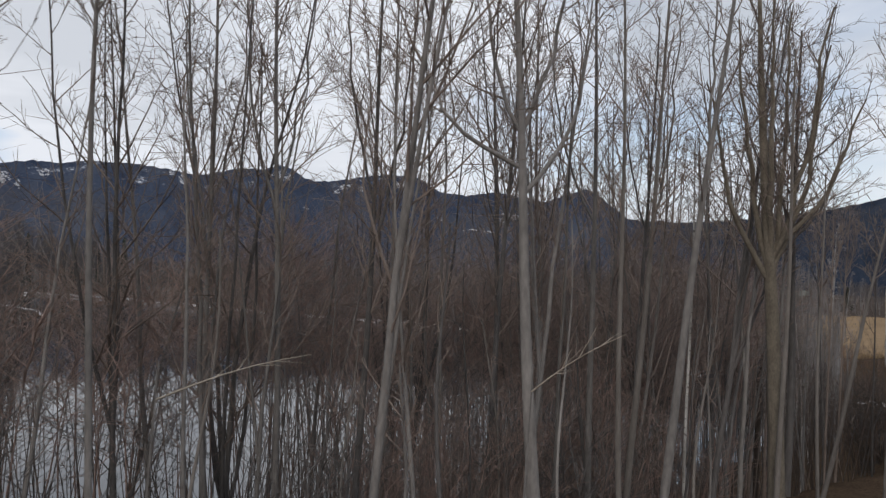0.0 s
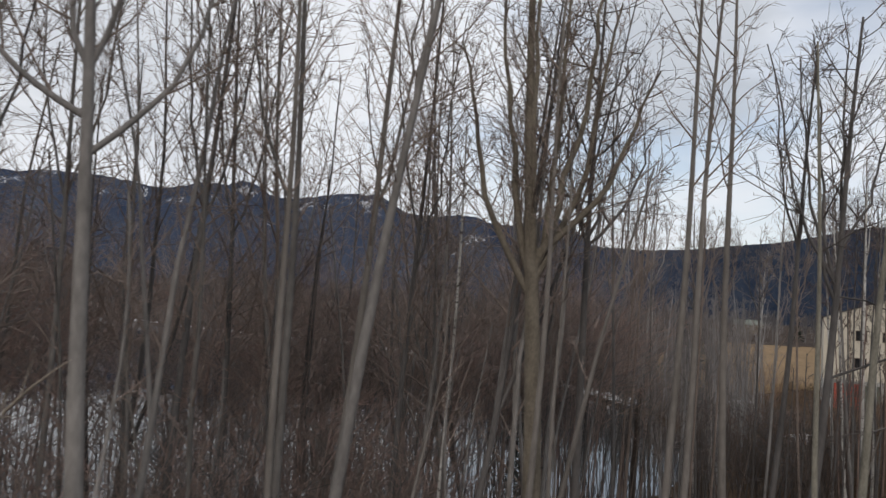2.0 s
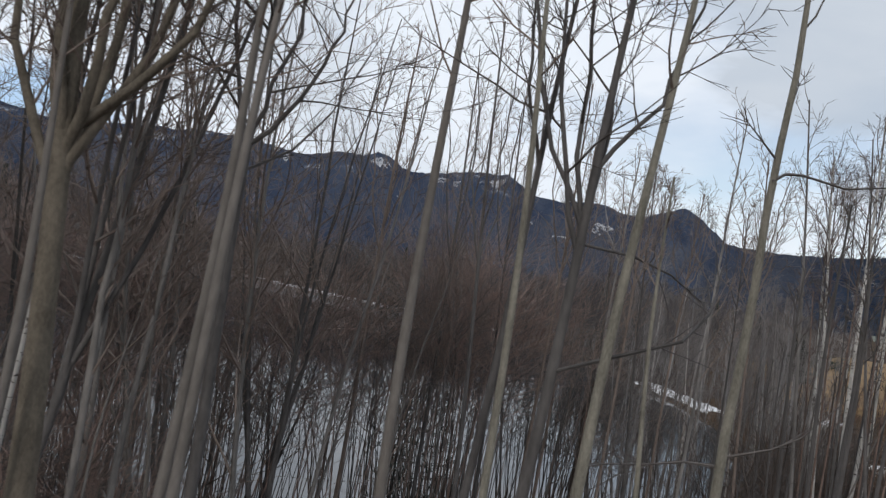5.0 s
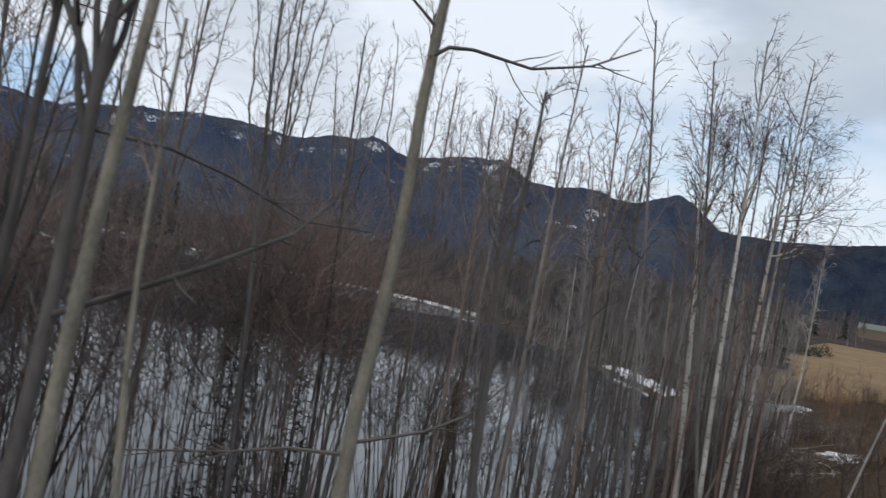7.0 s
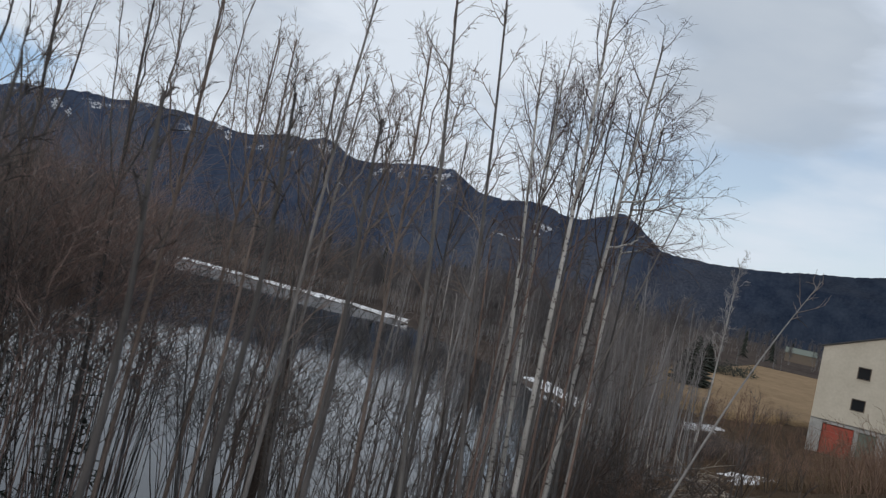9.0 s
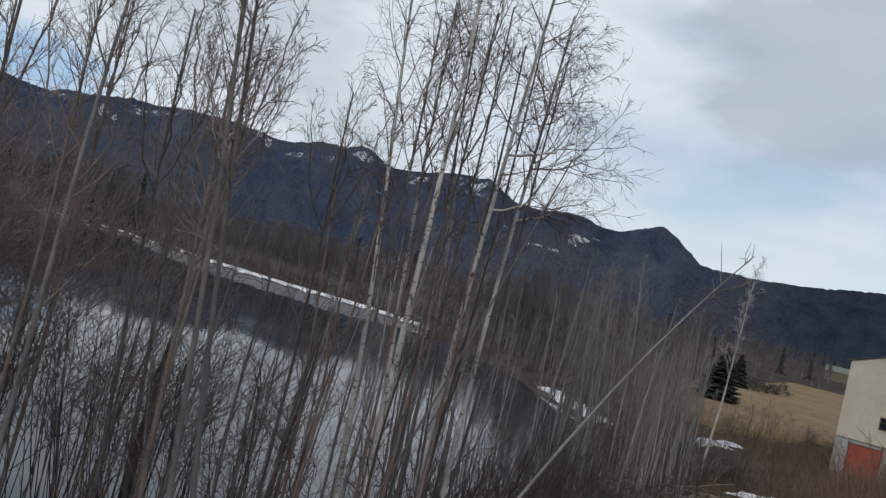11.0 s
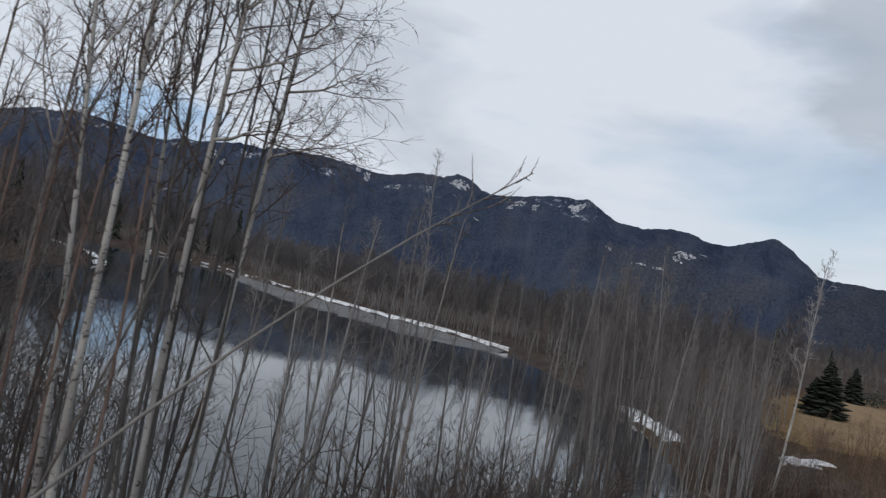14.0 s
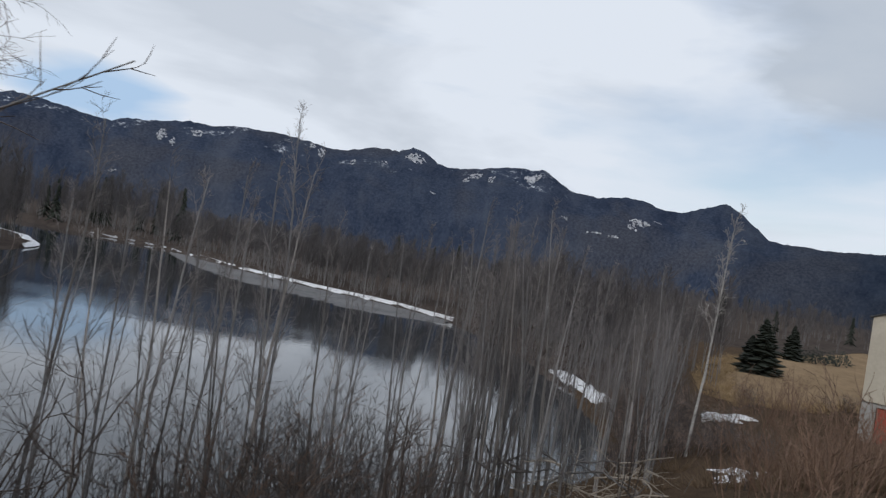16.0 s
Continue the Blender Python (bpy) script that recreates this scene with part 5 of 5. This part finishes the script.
def leaning_pole():
    ob = tagged(new("leaning_sapling"), "bare leaning sapling with a few twigs at its tip", "tree")
    t, c = Tubes(), Tubes()
    p0, p1 = Vector((4.5, 7.9, gz(4.5, 7.9) - 0.2)), Vector((8.16, 10.85, 13.05))
    pts = [p0.lerp(p1, i / 8) + Vector((0, 0, 0.30 * math.sin(i / 8 * 3.14))) for i in range(9)]
    t.add(pts, [0.019 * (1 - 0.72 * i / 8) for i in range(9)], 6)
    for k in range(6):
        p, dd = along(pts, 0.80 + 0.19 * k / 6)
        b = grow(rngp, p, side_dir(rngp, dd, radians(rngp.uniform(20, 45))), rngp.uniform(0.15, 0.45), 4, 0.10, 0.06)
        c.add(b, [0.008, 0.006, 0.005, 0.004, 0.002], 3)
        for _ in range(2):
            p2, d2 = along(b, rngp.uniform(0.3, 0.99))
            c.add(grow(rngp, p2, side_dir(rngp, d2, 0.6), rngp.uniform(0.12, 0.35), 2, 0.1, 0.05), [0.005, 0.004, 0.002], 3)
    link_mesh("trunk", t.v, t.f, M_BARK, ob, smooth=True)
    link_mesh("crown", c.v, c.f, M_TWIG, ob)


leaning_pole()

# ---------------------------------------------------------------- bushes


def bush_thing(name, label, stems, mat, group):
    ob = tagged(new(name), label, "bush", group)
    for t in stems:
        link_mesh("stem", t.v, t.f, mat, ob)
    return ob


def dead_sapling(x, y, top, side):
    """A thin dead stem with one long dry side branch."""
    r = random.Random(int(x * 10))
    ob = tagged(new("dead_sapling"), "thin dead sapling with one long dry side branch", "sapling")
    t = Tubes()
    foot = Vector((x, y, gz(x, y) - 0.2))
    stem = [foot.lerp(Vector(top), i / 6) for i in range(7)]
    t.add(stem, [0.016 * (1 - 0.6 * i / 6) for i in range(7)], 5)
    link_mesh("stem", t.v, t.f, M_BARK, ob)
    t = Tubes()
    a, b = along(stem, 0.9)[0], Vector(side)
    br = [a.lerp(b, i / 5) + Vector((0, 0, 0.05 * math.sin(i / 5 * 3.1))) for i in range(6)]
    t.add(br, [0.010 * (1 - 0.6 * i / 5) for i in range(6)], 5)
    for _ in range(5):
        p, d = along(br, r.uniform(0.2, 0.95))
        t.add(grow(r, p, side_dir(r, d, 0.5), r.uniform(0.12, 0.4), 2, 0.08, 0.03), [0.005, 0.004, 0.002], 3)
    link_mesh("branch", t.v, t.f, M_DEAD, ob, "pale dry branch")
    return ob


dead_sapling(-15.4, -1.45, (-15.3, -1.38, 11.3), (-14.15, -0.75, 11.3))
dead_sapling(-12.15, -0.35, (-12.0, -0.25, 11.2), (-11.35, -0.95, 11.55))


def crooked_bush(x, y, seed, H=3.6, stems=5):
    """A dark bush of stout bent stems with long arching side branches."""
    r = random.Random(seed)
    ob = tagged(new("crooked_bush"), "dark leafless bush of stout bent stems and arching branches", "bush", "crooked bushes")
    for q in range(stems):
        t = Tubes()
        a = 6.283 * (q + r.random() * 0.7) / stems
        s = grow(r, Vector((math.cos(a) * 0.15, math.sin(a) * 0.15, -0.25)), Vector((math.cos(a) * 0.35, math.sin(a) * 0.35, 1)), H * r.uniform(0.8, 1.15), 10, 0.15, 0.09)
        r0 = r.uniform(0.024, 0.042)
        t.add(s, [r0 * (1 - 0.75 * i / 10) for i in range(11)], 6)
        for _ in range(7):
            f = r.uniform(0.25, 0.95)
            p, d = along(s, f)
            b = grow(r, p, side_dir(r, d, r.uniform(0.6, 1.15)), H * r.uniform(0.22, 0.5) * (1.2 - 0.6 * f), 6, 0.15, 0.13)
            r1 = r0 * (1 - 0.8 * f) * 0.6 + 0.003
            t.add(b, [r1 * (1 - 0.75 * i / 6) for i in range(7)], 4)
            for _ in range(4):
                p2, d2 = along(b, r.uniform(0.2, 0.99))
                w = grow(r, p2, side_dir(r, d2, r.uniform(0.4, 0.9)), r.uniform(0.2, 0.6), 3, 0.14, 0.08)
                t.add(w, [0.005, 0.0045, 0.0035, 0.002], 3)
        link_mesh("stem", t.v, t.f, M_BACKLITBARK, ob)
    ob.matrix_world = pose(x, y, gz(x, y), 0, 0, seed * 31)
    return ob


for k, (x, y, h) in enumerate([(6.2, 14.6, 4.6), (5.2, 14.4, 4.5), (8.9, 14.3, 3.0), (2.4, 9.4, 3.0), (10.6, 15.3, 2.8)]):
    crooked_bush(x, y, 50 + k, h, 3 + k % 2)
BUSH = [bush_thing("bare_bush", "leafless many-stemmed bush of thin grey-brown shoots", bush_stems(80 + k, 6, 3.9, 0.9, 10, 3, 0.0056, 7, 5, 0.055), (M_BACKLITBARK, M_DARKBARK, M_BACKLITBARK, M_DARKBARK, M_BACKLITBARK)[k], "bushes on the bank") for k in range(5)]
REDBUSH = [bush_thing("willow_bush", "leafless reddish-brown willow bush on the meadow edge", bush_stems(90 + k, 9, 2.2, 1.6, 7, 1, 0.006, 4, 4), M_REDTWIG, "willow bushes") for k in range(3)]
scatter(16, -18, -2, 8.0, 12, BUSH, 0.6, 0.95, 11)
scatter(5, 4, 12, 11, 16, BUSH, 0.75, 1.05, 12)
scatter(3, -3, 4, 8, 10, BUSH, 0.4, 0.6, 18)
scatter(6, 10, 22, 9.5, 16, BUSH, 0.75, 1.1, 13)
scatter(3, 22, 34, 14, 19, BUSH, 0.6, 0.85, 15)
REDSHOOT = [bush_thing("tall_bush", "tall leafless red-brown bush before the dry field", bush_stems(95 + k, 6, 3.6, 0.8, 6, 2, 0.007, 6, 4, 0.05, 0.4, 0.6), M_REDTWIG, "tall bushes before the field") for k in range(2)]
for k, (x, y) in enumerate([(33.0, 54.5), (34.6, 56.4), (36.2, 58.2), (33.8, 60.4), (35.4, 61.8), (37.2, 62.6), (32.4, 58.6), (31.6, 61.6), (37.8, 59.6), (35.0, 53.4), (39.4, 64.6), (30.6, 52.2)]):
    plant(REDSHOOT, x, y, k, 0.8 + 0.13 * (k * 3 % 4))
scatter(60, 44, 64, 9, 24, REDBUSH, 0.7, 1.2, 14)
scatter(40, 31, 50, 5, 13, REDBUSH, 0.8, 1.2, 16)
scatter(16, 38, 48, 13, 19, REDBUSH, 0.7, 1.0, 17)
for k, (x, y, q) in enumerate([(17.6, 21.2, 1.2), (18.3, 20.9, 1.35), (18.9, 20.6, 1.2), (19.4, 20.3, 1.4), (20.1, 24.5, 1.4), (20.7, 24.1, 1.3), (21.4, 23.8, 1.45), (17.4, 16.8, 1.0),
                               (21.8, 28.1, 1.3), (22.6, 27.6, 1.35), (23.4, 27.2, 1.4), (23.9, 26.9, 1.3)]):
    plant(REDBUSH, x, y, k, q)
for k, src in enumerate(TALL + POLES + ALDER + BUSH + REDBUSH + REDSHOOT):
    p = PATH_U * (-40 - 1.9 * k) + PATH_N * (5 + (k * 37 % 50) * 0.13)
    src.matrix_world = pose(p.x, p.y, gz(p.x, p.y))


def thicket(name, label, spots, sets, mats, category):
    """Uncounted growth joined into one mesh."""
    V, F, MI, n0 = [], [], [], 0
    tmpl = []
    for shoots in sets:
        v = np.concatenate([np.array([tuple(p) for p in t.v]) for t in shoots])
        off = np.cumsum([0] + [len(t.v) for t in shoots])
        f = np.concatenate([np.array(t.f) + o for t, o in zip(shoots, off)])
        tmpl.append((v, f, np.concatenate([np.full(len(t.f), i % len(mats), np.int32) for i, t in enumerate(shoots)])))
    for k, (x, y, z, s, a, sz) in enumerate(spots):
        v, f, mi = tmpl[k % len(tmpl)]
        c, sn = math.cos(a), math.sin(a)
        w = np.stack([(v[:, 0] * c - v[:, 1] * sn) * s + x, (v[:, 0] * sn + v[:, 1] * c) * s + y, v[:, 2] * sz + z], 1)
        V.append(w)
        F.append(f + n0)
        MI.append(mi)
        n0 += len(v)
    V, F, MI = np.concatenate(V), np.concatenate(F), np.concatenate(MI)
    me = bpy.data.meshes.new(name)
    me.vertices.add(len(V))
    me.vertices.foreach_set("co", V.ravel())
    me.loops.add(F.size)
    me.loops.foreach_set("vertex_index", F.ravel().astype(np.int32))
    me.polygons.add(len(F))
    me.polygons.foreach_set("loop_start", np.arange(0, F.size, 4, dtype=np.int32))
    for m in mats:
        me.materials.append(m)
    me.polygons.foreach_set("material_index", MI)
    me.update(calc_edges=True)
    return tagged(new(name, me), label, category, kind="stuff")


def spots(n, area, seed, s_lo, s_hi, z_lo, z_hi, keep, tall=None):
    """Places, sizes and turns of n plants; with tall, the template's height, z_lo and z_hi are where their tops reach."""
    r = np.random.RandomState(seed)
    out = []
    x0, x1, y0, y1 = area
    while len(out) < n:
        X, Y = r.uniform(x0, x1, 400), r.uniform(y0, y1, 400)
        ok = keep(X, Y) & (lake_depth(X, Y) < -0.8)
        Z = height(X, Y)
        for i in np.nonzero(ok)[0]:
            out.append((X[i], Y[i], Z[i], r.uniform(s_lo, s_hi), r.uniform(0, 6.28), r.uniform(z_lo, z_hi) if tall is None else (r.uniform(z_lo, z_hi) - Z[i]) / tall))
    return out[:n]


def band(s0, s1, d0, d1):
    def keep(X, Y):
        s, d = X * PATH_U[0] + Y * PATH_U[1], X * PATH_N[0] + Y * PATH_N[1]
        return (s > s0) & (s < s1) & (d > d0) & (d < d1)
    return keep


BRUSH = [bush_stems(130 + k, 6, 8.0, 1.0, 13, 6, 0.0034, 7, 3, 0.018, 0.70, 0.85, 0.018, 0.05) for k in range(5)]
SMALL = [bush_stems(120 + k, 5, 3.4, 1.2, 8, 3, 0.0042, 5, 3, 0.06) for k in range(4)]
UPRIGHT = [bush_stems(150 + k, 7, 7.4, 1.5, 6, 4, 0.0036, 6, 3, 0.016, 0.70, 0.75, 0.020, 0.05) for k in range(4)]
thicket("thicket", "dense leafless thicket of brown saplings on the bank", spots(46, (-45, 20, -30, 35), 1, 0.9, 1.3, 11.0, 12.6, band(-30, -5, 11, 17.5), 7.6), BRUSH, [M_RUST, M_GREYTWIG, M_RUST, M_STEM, M_RUST], "thicket")
thicket("bank_thicket", "leafless brown saplings crowding the bank above the water", spots(38, (-20, 40, -10, 60), 4, 0.9, 1.3, 10.7, 12.2, band(-5, 8.5, 12, 18.5), 7.6), BRUSH, [M_RUST, M_TWIG, M_GREYTWIG, M_RUST, M_DARKBARK], "thicket")
thicket("sapling_stand", "dense stand of thin upright saplings above the water", spots(66, (-25, 40, -15, 60), 9, 0.9, 1.3, 10.0, 11.6, band(-16, 8.5, 12, 18.5), 7.0), UPRIGHT, [M_TWIG, M_RUST, M_DARKBARK, M_TWIG, M_DARKBARK], "thicket")
LOW = [bush_stems(170 + k, 8, 3.4, 0.8, 7, 4, 0.0040, 5, 3, 0.04, 0.35, 0.6, 0.016, 0.04) for k in range(4)]
thicket("low_brush", "low brown leafless brush on the bank", spots(58, (-45, 20, -30, 35), 11, 0.9, 1.3, 9.2, 10.7, band(-9.5, -2.5, 8.5, 12.5), 3.1), LOW, [M_RUST, M_STEM, M_RUST, M_TWIG], "brush")
thicket("shore_saplings", "thin dark saplings crowding the water's edge", spots(19, (-10, 40, -5, 40), 13, 0.9, 1.3, 9.0, 10.5, band(7.5, 11.6, 10.5, 18.0), 6.8), UPRIGHT, [M_BACKLITBARK, M_DARKBARK, M_BACKLITBARK, M_TWIG, M_BACKLITBARK], "thicket")
thicket("shore_shoots", "short dark leafless shoots on the bank above the water", spots(30, (-5, 25, 10, 30), 14, 0.9, 1.3, 7.9, 9.4, band(14.8, 19.5, 9.0, 14.0), 3.1), LOW, [M_BACKLITBARK, M_DARKBARK, M_BACKLITBARK, M_REDTWIG], "brush")
thicket("lakeside_thicket", "leafless saplings along the water's edge", spots(24, (-10, 40, 10, 60), 2, 0.8, 1.1, 0.8, 1.5, band(16, 28, 13, 21)), SMALL, [M_BACKLITBARK, M_DARKBARK, M_BACKLITBARK], "thicket")
FARTREE, MEADOWTREE = [], []
for k in range(4):
    rr_ = random.Random(190 + k)
    sets_ = []
    for _ in range(2):
        st, tw = Tubes(), Tubes()
        s = grow(rr_, Vector((rr_.uniform(-1.2, 1.2), rr_.uniform(-1.2, 1.2), -0.4)), Vector((rr_.gauss(0, 0.05), rr_.gauss(0, 0.05), 1)), rr_.uniform(7, 11), 5, 0.05, 0.04)
        st.add(s, [0.036 * (1 - 0.8 * i / 5) for i in range(6)], 3)
        for _ in range(44):
            p, d = along(s, rr_.uniform(0.12, 0.99))
            b = grow(rr_, p, side_dir(rr_, d, radians(rr_.uniform(18, 45))), rr_.uniform(0.8, 2.0), 2, 0.12, 0.08)
            tw.add(b, [0.016, 0.012, 0.006], 3)
            tw.add(grow(rr_, along(b, 0.5)[0], side_dir(rr_, d, radians(rr_.uniform(20, 50))), rr_.uniform(0.4, 1.0), 1, 0.15, 0.1), [0.010, 0.005], 3)
        sets_ += [st, tw]
    MEADOWTREE.append(sets_)
for k in range(5):
    rr_ = random.Random(140 + k)
    st, tw = Tubes(), Tubes()
    for _ in range(2):
        s = grow(rr_, Vector((rr_.uniform(-1, 1), rr_.uniform(-1, 1), -0.4)), Vector((rr_.gauss(0, 0.05), rr_.gauss(0, 0.05), 1)), rr_.uniform(8, 11), 4, 0.04, 0.04)
        st.add(s, [0.055 * (1 - 0.8 * i / 4) for i in range(5)], 3)
        for _ in range(46):
            p, d = along(s, rr_.uniform(0.25, 0.99) ** 0.8)
            b = grow(rr_, p, side_dir(rr_, d, radians(rr_.uniform(20, 55))), rr_.uniform(0.9, 2.4), 1, 0.15, 0.1)
            tw.add(b, [0.032, 0.012], 3)
            tw.add(grow(rr_, along(b, 0.5)[0], side_dir(rr_, d, radians(rr_.uniform(20, 60))), rr_.uniform(0.5, 1.2), 1, 0.15, 0.1), [0.022, 0.010], 3)
    FARTREE.append((st, tw))


def far_keep(X, Y):
    r = np.hypot(X - 3, Y - 2)
    az = np.degrees(np.arctan2(-(X - 3), Y - 2))
    return (r > 105) & (r < 760) & (az > -44) & (az < 40) & ~in_poly(X, Y, FIELD) & (lake_depth(X, Y) < -4) & ((az > -18) | (r > 175)) & (np.random.RandomState(3).rand(len(X)) < (170 / np.maximum(r, 170)) ** 0.9)


thicket("far_woods", "leafless grey-brown birch woods across the lake", spots(920, (-420, 420, 90, 760), 5, 0.8, 1.2, 0.7, 1.15, far_keep), FARTREE, [M_GREYSTEM, M_FARTWIG], "woods")
def spit(X, Y):
    """The low wooded tongue of land on the far side."""
    return (X < -60) & (X > -150) & (Y > 106) & (Y < 200) & (lake_depth(X, Y) < -1.0)


def west_shore(X, Y):
    """Shore woods at the far left end of the lake."""
    az, r = np.degrees(np.arctan2(10 - X, Y - 5)), np.hypot(X - 10, Y - 5)
    return (az > 18.5) & (az < 36) & (r > 255) & (r < 350) & (lake_depth(X, Y) < -1.5)


thicket("west_woods", "tall grey leafless woods at the lake's far end", spots(120, (-230, -60, 200, 340), 43, 1.0, 1.5, 1.2, 1.9, west_shore), FARTREE, [M_GREYSTEM, M_FARTWIG], "woods")
thicket("spit_woods", "tall leafless woods on a low tongue of land", spots(130, (-150, -58, 128, 205), 41, 0.9, 1.3, 1.35, 1.95, spit), FARTREE, [M_DARKBARK, M_FARTWIG], "woods")
def shore_strip_woods(X, Y):
    """The wooded strip along the far bank."""
    d = -lake_depth(X, Y)
    return (d > 3.5) & (d < 26) & (Y > 78) & (X > -75) & ~in_poly(X, Y, FIELD)


thicket("shore_woods", "brown leafless birch woods lining the far bank", spots(330, (-75, 48, 78, 260), 45, 0.8, 1.2, 0.75, 1.1, shore_strip_woods), FARTREE, [M_GREYSTEM, M_FARTWIG], "woods")
thicket("meadow_woods", "leafless young birches between lake and field", spots(230, (20, 60, 48, 150), 6, 0.6, 0.9, 0.35, 0.75,
        lambda X, Y: ~in_poly(X, Y, FIELD) & (X < 30 + (Y - 60) * 0.18) & (X > 23.6) & (np.hypot(X - 31.2, Y - 58.9) > 3.5) & (np.hypot(X - 27.3, Y - 43.2) > 3.5)), MEADOWTREE, [M_FARTWIG, M_FARTWIG, M_GREYSTEM, M_GREYTWIG], "woods")


FARSPRUCE = []
for k in range(3):
    rr_ = random.Random(160 + k)
    t = Tubes()
    for q in range(9):
        z0 = 0.6 + q * 1.05
        for _ in range(5):
            a = rr_.uniform(0, 6.283)
            L = 2.4 * (1 - q / 10) * rr_.uniform(0.7, 1.1)
            t.add([Vector((0, 0, z0 + 0.9)), Vector((math.cos(a) * L, math.sin(a) * L, z0 - 0.25 * L))], [0.42, 0.12], 3)
    t.add([Vector((0, 0, -0.5)), Vector((0, 0, 10.6))], [0.16, 0.02], 3)
    FARSPRUCE.append([t])
thicket("far_spruces", "dark spruces scattered through the woods across the lake", spots(36, (-330, 330, 120, 760), 8, 0.8, 1.3, 0.7, 1.35,
        lambda X, Y: far_keep(X, Y) & (np.hypot(X, Y) > 220) & (wobble(X, Y, 0.02, 17) > 0.35)), FARSPRUCE, [M_NEEDLE], "spruces")


TUFT = []
for k in range(4):
    rr_ = random.Random(180 + k)
    t = Tubes()
    for _ in range(16):
        a, q = rr_.uniform(0, 6.283), rr_.random()
        p = Vector((math.cos(a) * q * 0.35, math.sin(a) * q * 0.35, -0.05))
        t.add(grow(rr_, p, Vector((math.cos(a) * 0.6, math.sin(a) * 0.6, 1)), rr_.uniform(0.35, 0.9), 1, 0.12, -0.12), [0.011, 0.003], 3)
    TUFT.append([t])


def near_field_edge(X, Y):
    ring = np.zeros(X.shape, bool)
    for dx, dy in ((2.2, 0), (-2.2, 0), (0, 2.2), (0, -2.2)):
        ring |= in_poly(X, Y, FIELD) != in_poly(X + dx, Y + dy, FIELD)
    return ring & (np.hypot(X - 46, Y - 60) > 7)


def meadow(X, Y):
    open_ = np.hypot(X - 16.2, Y - 31.4) > 6.0
    for px_, py_, q in ((31.2, 58.9, 2.6), (33.2, 59.8, 2.0), (27.3, 43.2, 4.0), (22.8, 38.2, 2.5)):
        open_ &= np.hypot(X - px_, Y - py_) > q
    return open_ & band(31, 64, 4, 24)(X, Y)


def meadow_brush(X, Y):
    """Dark brush on the slope below the field and along the field's near edge."""
    slope = (X > 20) & (X < 30) & (Y > 40 + (X - 20) * 0.4) & (Y < 62) & (np.hypot(X - 26.6, Y - 41.0) > 4.5) & (np.hypot(X - 30.8, Y - 56.6) > 2.6) & (np.hypot(X - 24.6, Y - 66) > 5)
    edge = ~in_poly(X, Y, FIELD) & in_poly(X + 0.5, Y + 5.0, FIELD) & (Y < 72) & (np.hypot(X - 46, Y - 61) > 10)
    return slope | edge


thicket("meadow_brush", "low dark brown leafless brush below the dry field", spots(150, (20, 48, 40, 72), 33, 0.9, 1.5, 0.35, 0.7, meadow_brush), LOW, [M_BACKLITBARK, M_RUST, M_DARKBARK, M_TWIG], "brush")
for k in range(13):
    q = Vector((40.05, 56.75)) + HU.xy * (-0.6 + 0.8 * k) - HV.xy * (2.3 + 0.5 * (k * 7 % 5))
    plant(REDBUSH, q.x, q.y, k, 1.05 + 0.14 * (k * 5 % 4))
M_TUFT = plain("dry_grass_blade", ((0.20, 0.135, 0.07), (0.42, 0.30, 0.16)), 2.0, 0.9, 0.1, 0.004)
M_SEDGE = plain("brown_sedge_blade", ((0.08, 0.052, 0.032), (0.185, 0.125, 0.07)), 2.0, 0.9, 0.1, 0.004)
thicket("field_grass", "tufts of dry tan grass along the field's edge", spots(420, (28, 80, 52, 130), 31, 0.9, 1.6, 0.8, 1.5, near_field_edge), TUFT, [M_TUFT], "grass")
thicket("sedge", "brown dead grass and stalks on the meadow slope", spots(1300, (12, 64, 14, 66), 32, 0.8, 1.6, 0.6, 1.5, meadow), TUFT, [M_SEDGE, M_TUFT], "grass")


thicket("spit_spruces", "dark spruces standing among bare woods on the spit", spots(8, (-150, -62, 132, 205), 42, 0.8, 1.2, 1.2, 1.9, spit), FARSPRUCE, [M_NEEDLE], "spruces")


thicket("west_spruces", "dark spruces on the shore at the lake's far end", spots(14, (-230, -60, 200, 340), 44, 0.9, 1.4, 1.1, 1.9, west_shore), FARSPRUCE, [M_NEEDLE], "spruces")


def brush_pile(x, y):
    z = gz(x, y)
    ob = tagged(new("brush_pile"), "heap of cut pale branches lying on the bank", "brush pile")
    r = random.Random(12)
    for grp in range(62):
        t = Tubes()
        a = r.gauss(0, 0.75) + (3.14 if r.random() < 0.5 else 0)
        d = Vector((math.cos(a) * 0.85, math.sin(a) * 0.6 - 0.1, r.uniform(-0.1, 0.25)))
        p = Vector((x + r.gauss(0, 1.5), y + r.gauss(0, 0.8), z + 0.2 + 1.7 * r.random() ** 1.3))
        s = grow(r, p, d, r.uniform(0.8, 2.4), 6, 0.17, -0.01)
        s = [Vector((v.x, v.y, max(v.z, gz(v.x, v.y) + 0.02))) for v in s]
        t.add(s, [(0.018 + 0.026 * (grp % 4) / 3) * (1 - 0.6 * i / 6) for i in range(7)], 5)
        for _ in range(4):
            p2, d2 = along(s, r.uniform(0.2, 0.95))
            t.add(grow(r, p2, side_dir(r, d2, 0.7), r.uniform(0.4, 1.0), 3, 0.12, 0.0), [0.011, 0.009, 0.007, 0.004], 3)
        link_mesh("branch", t.v, t.f, (M_DEAD, M_BARK, M_DEAD, M_DARKBARK)[grp % 4], ob)
    return ob


brush_pile(16.2, 31.4)
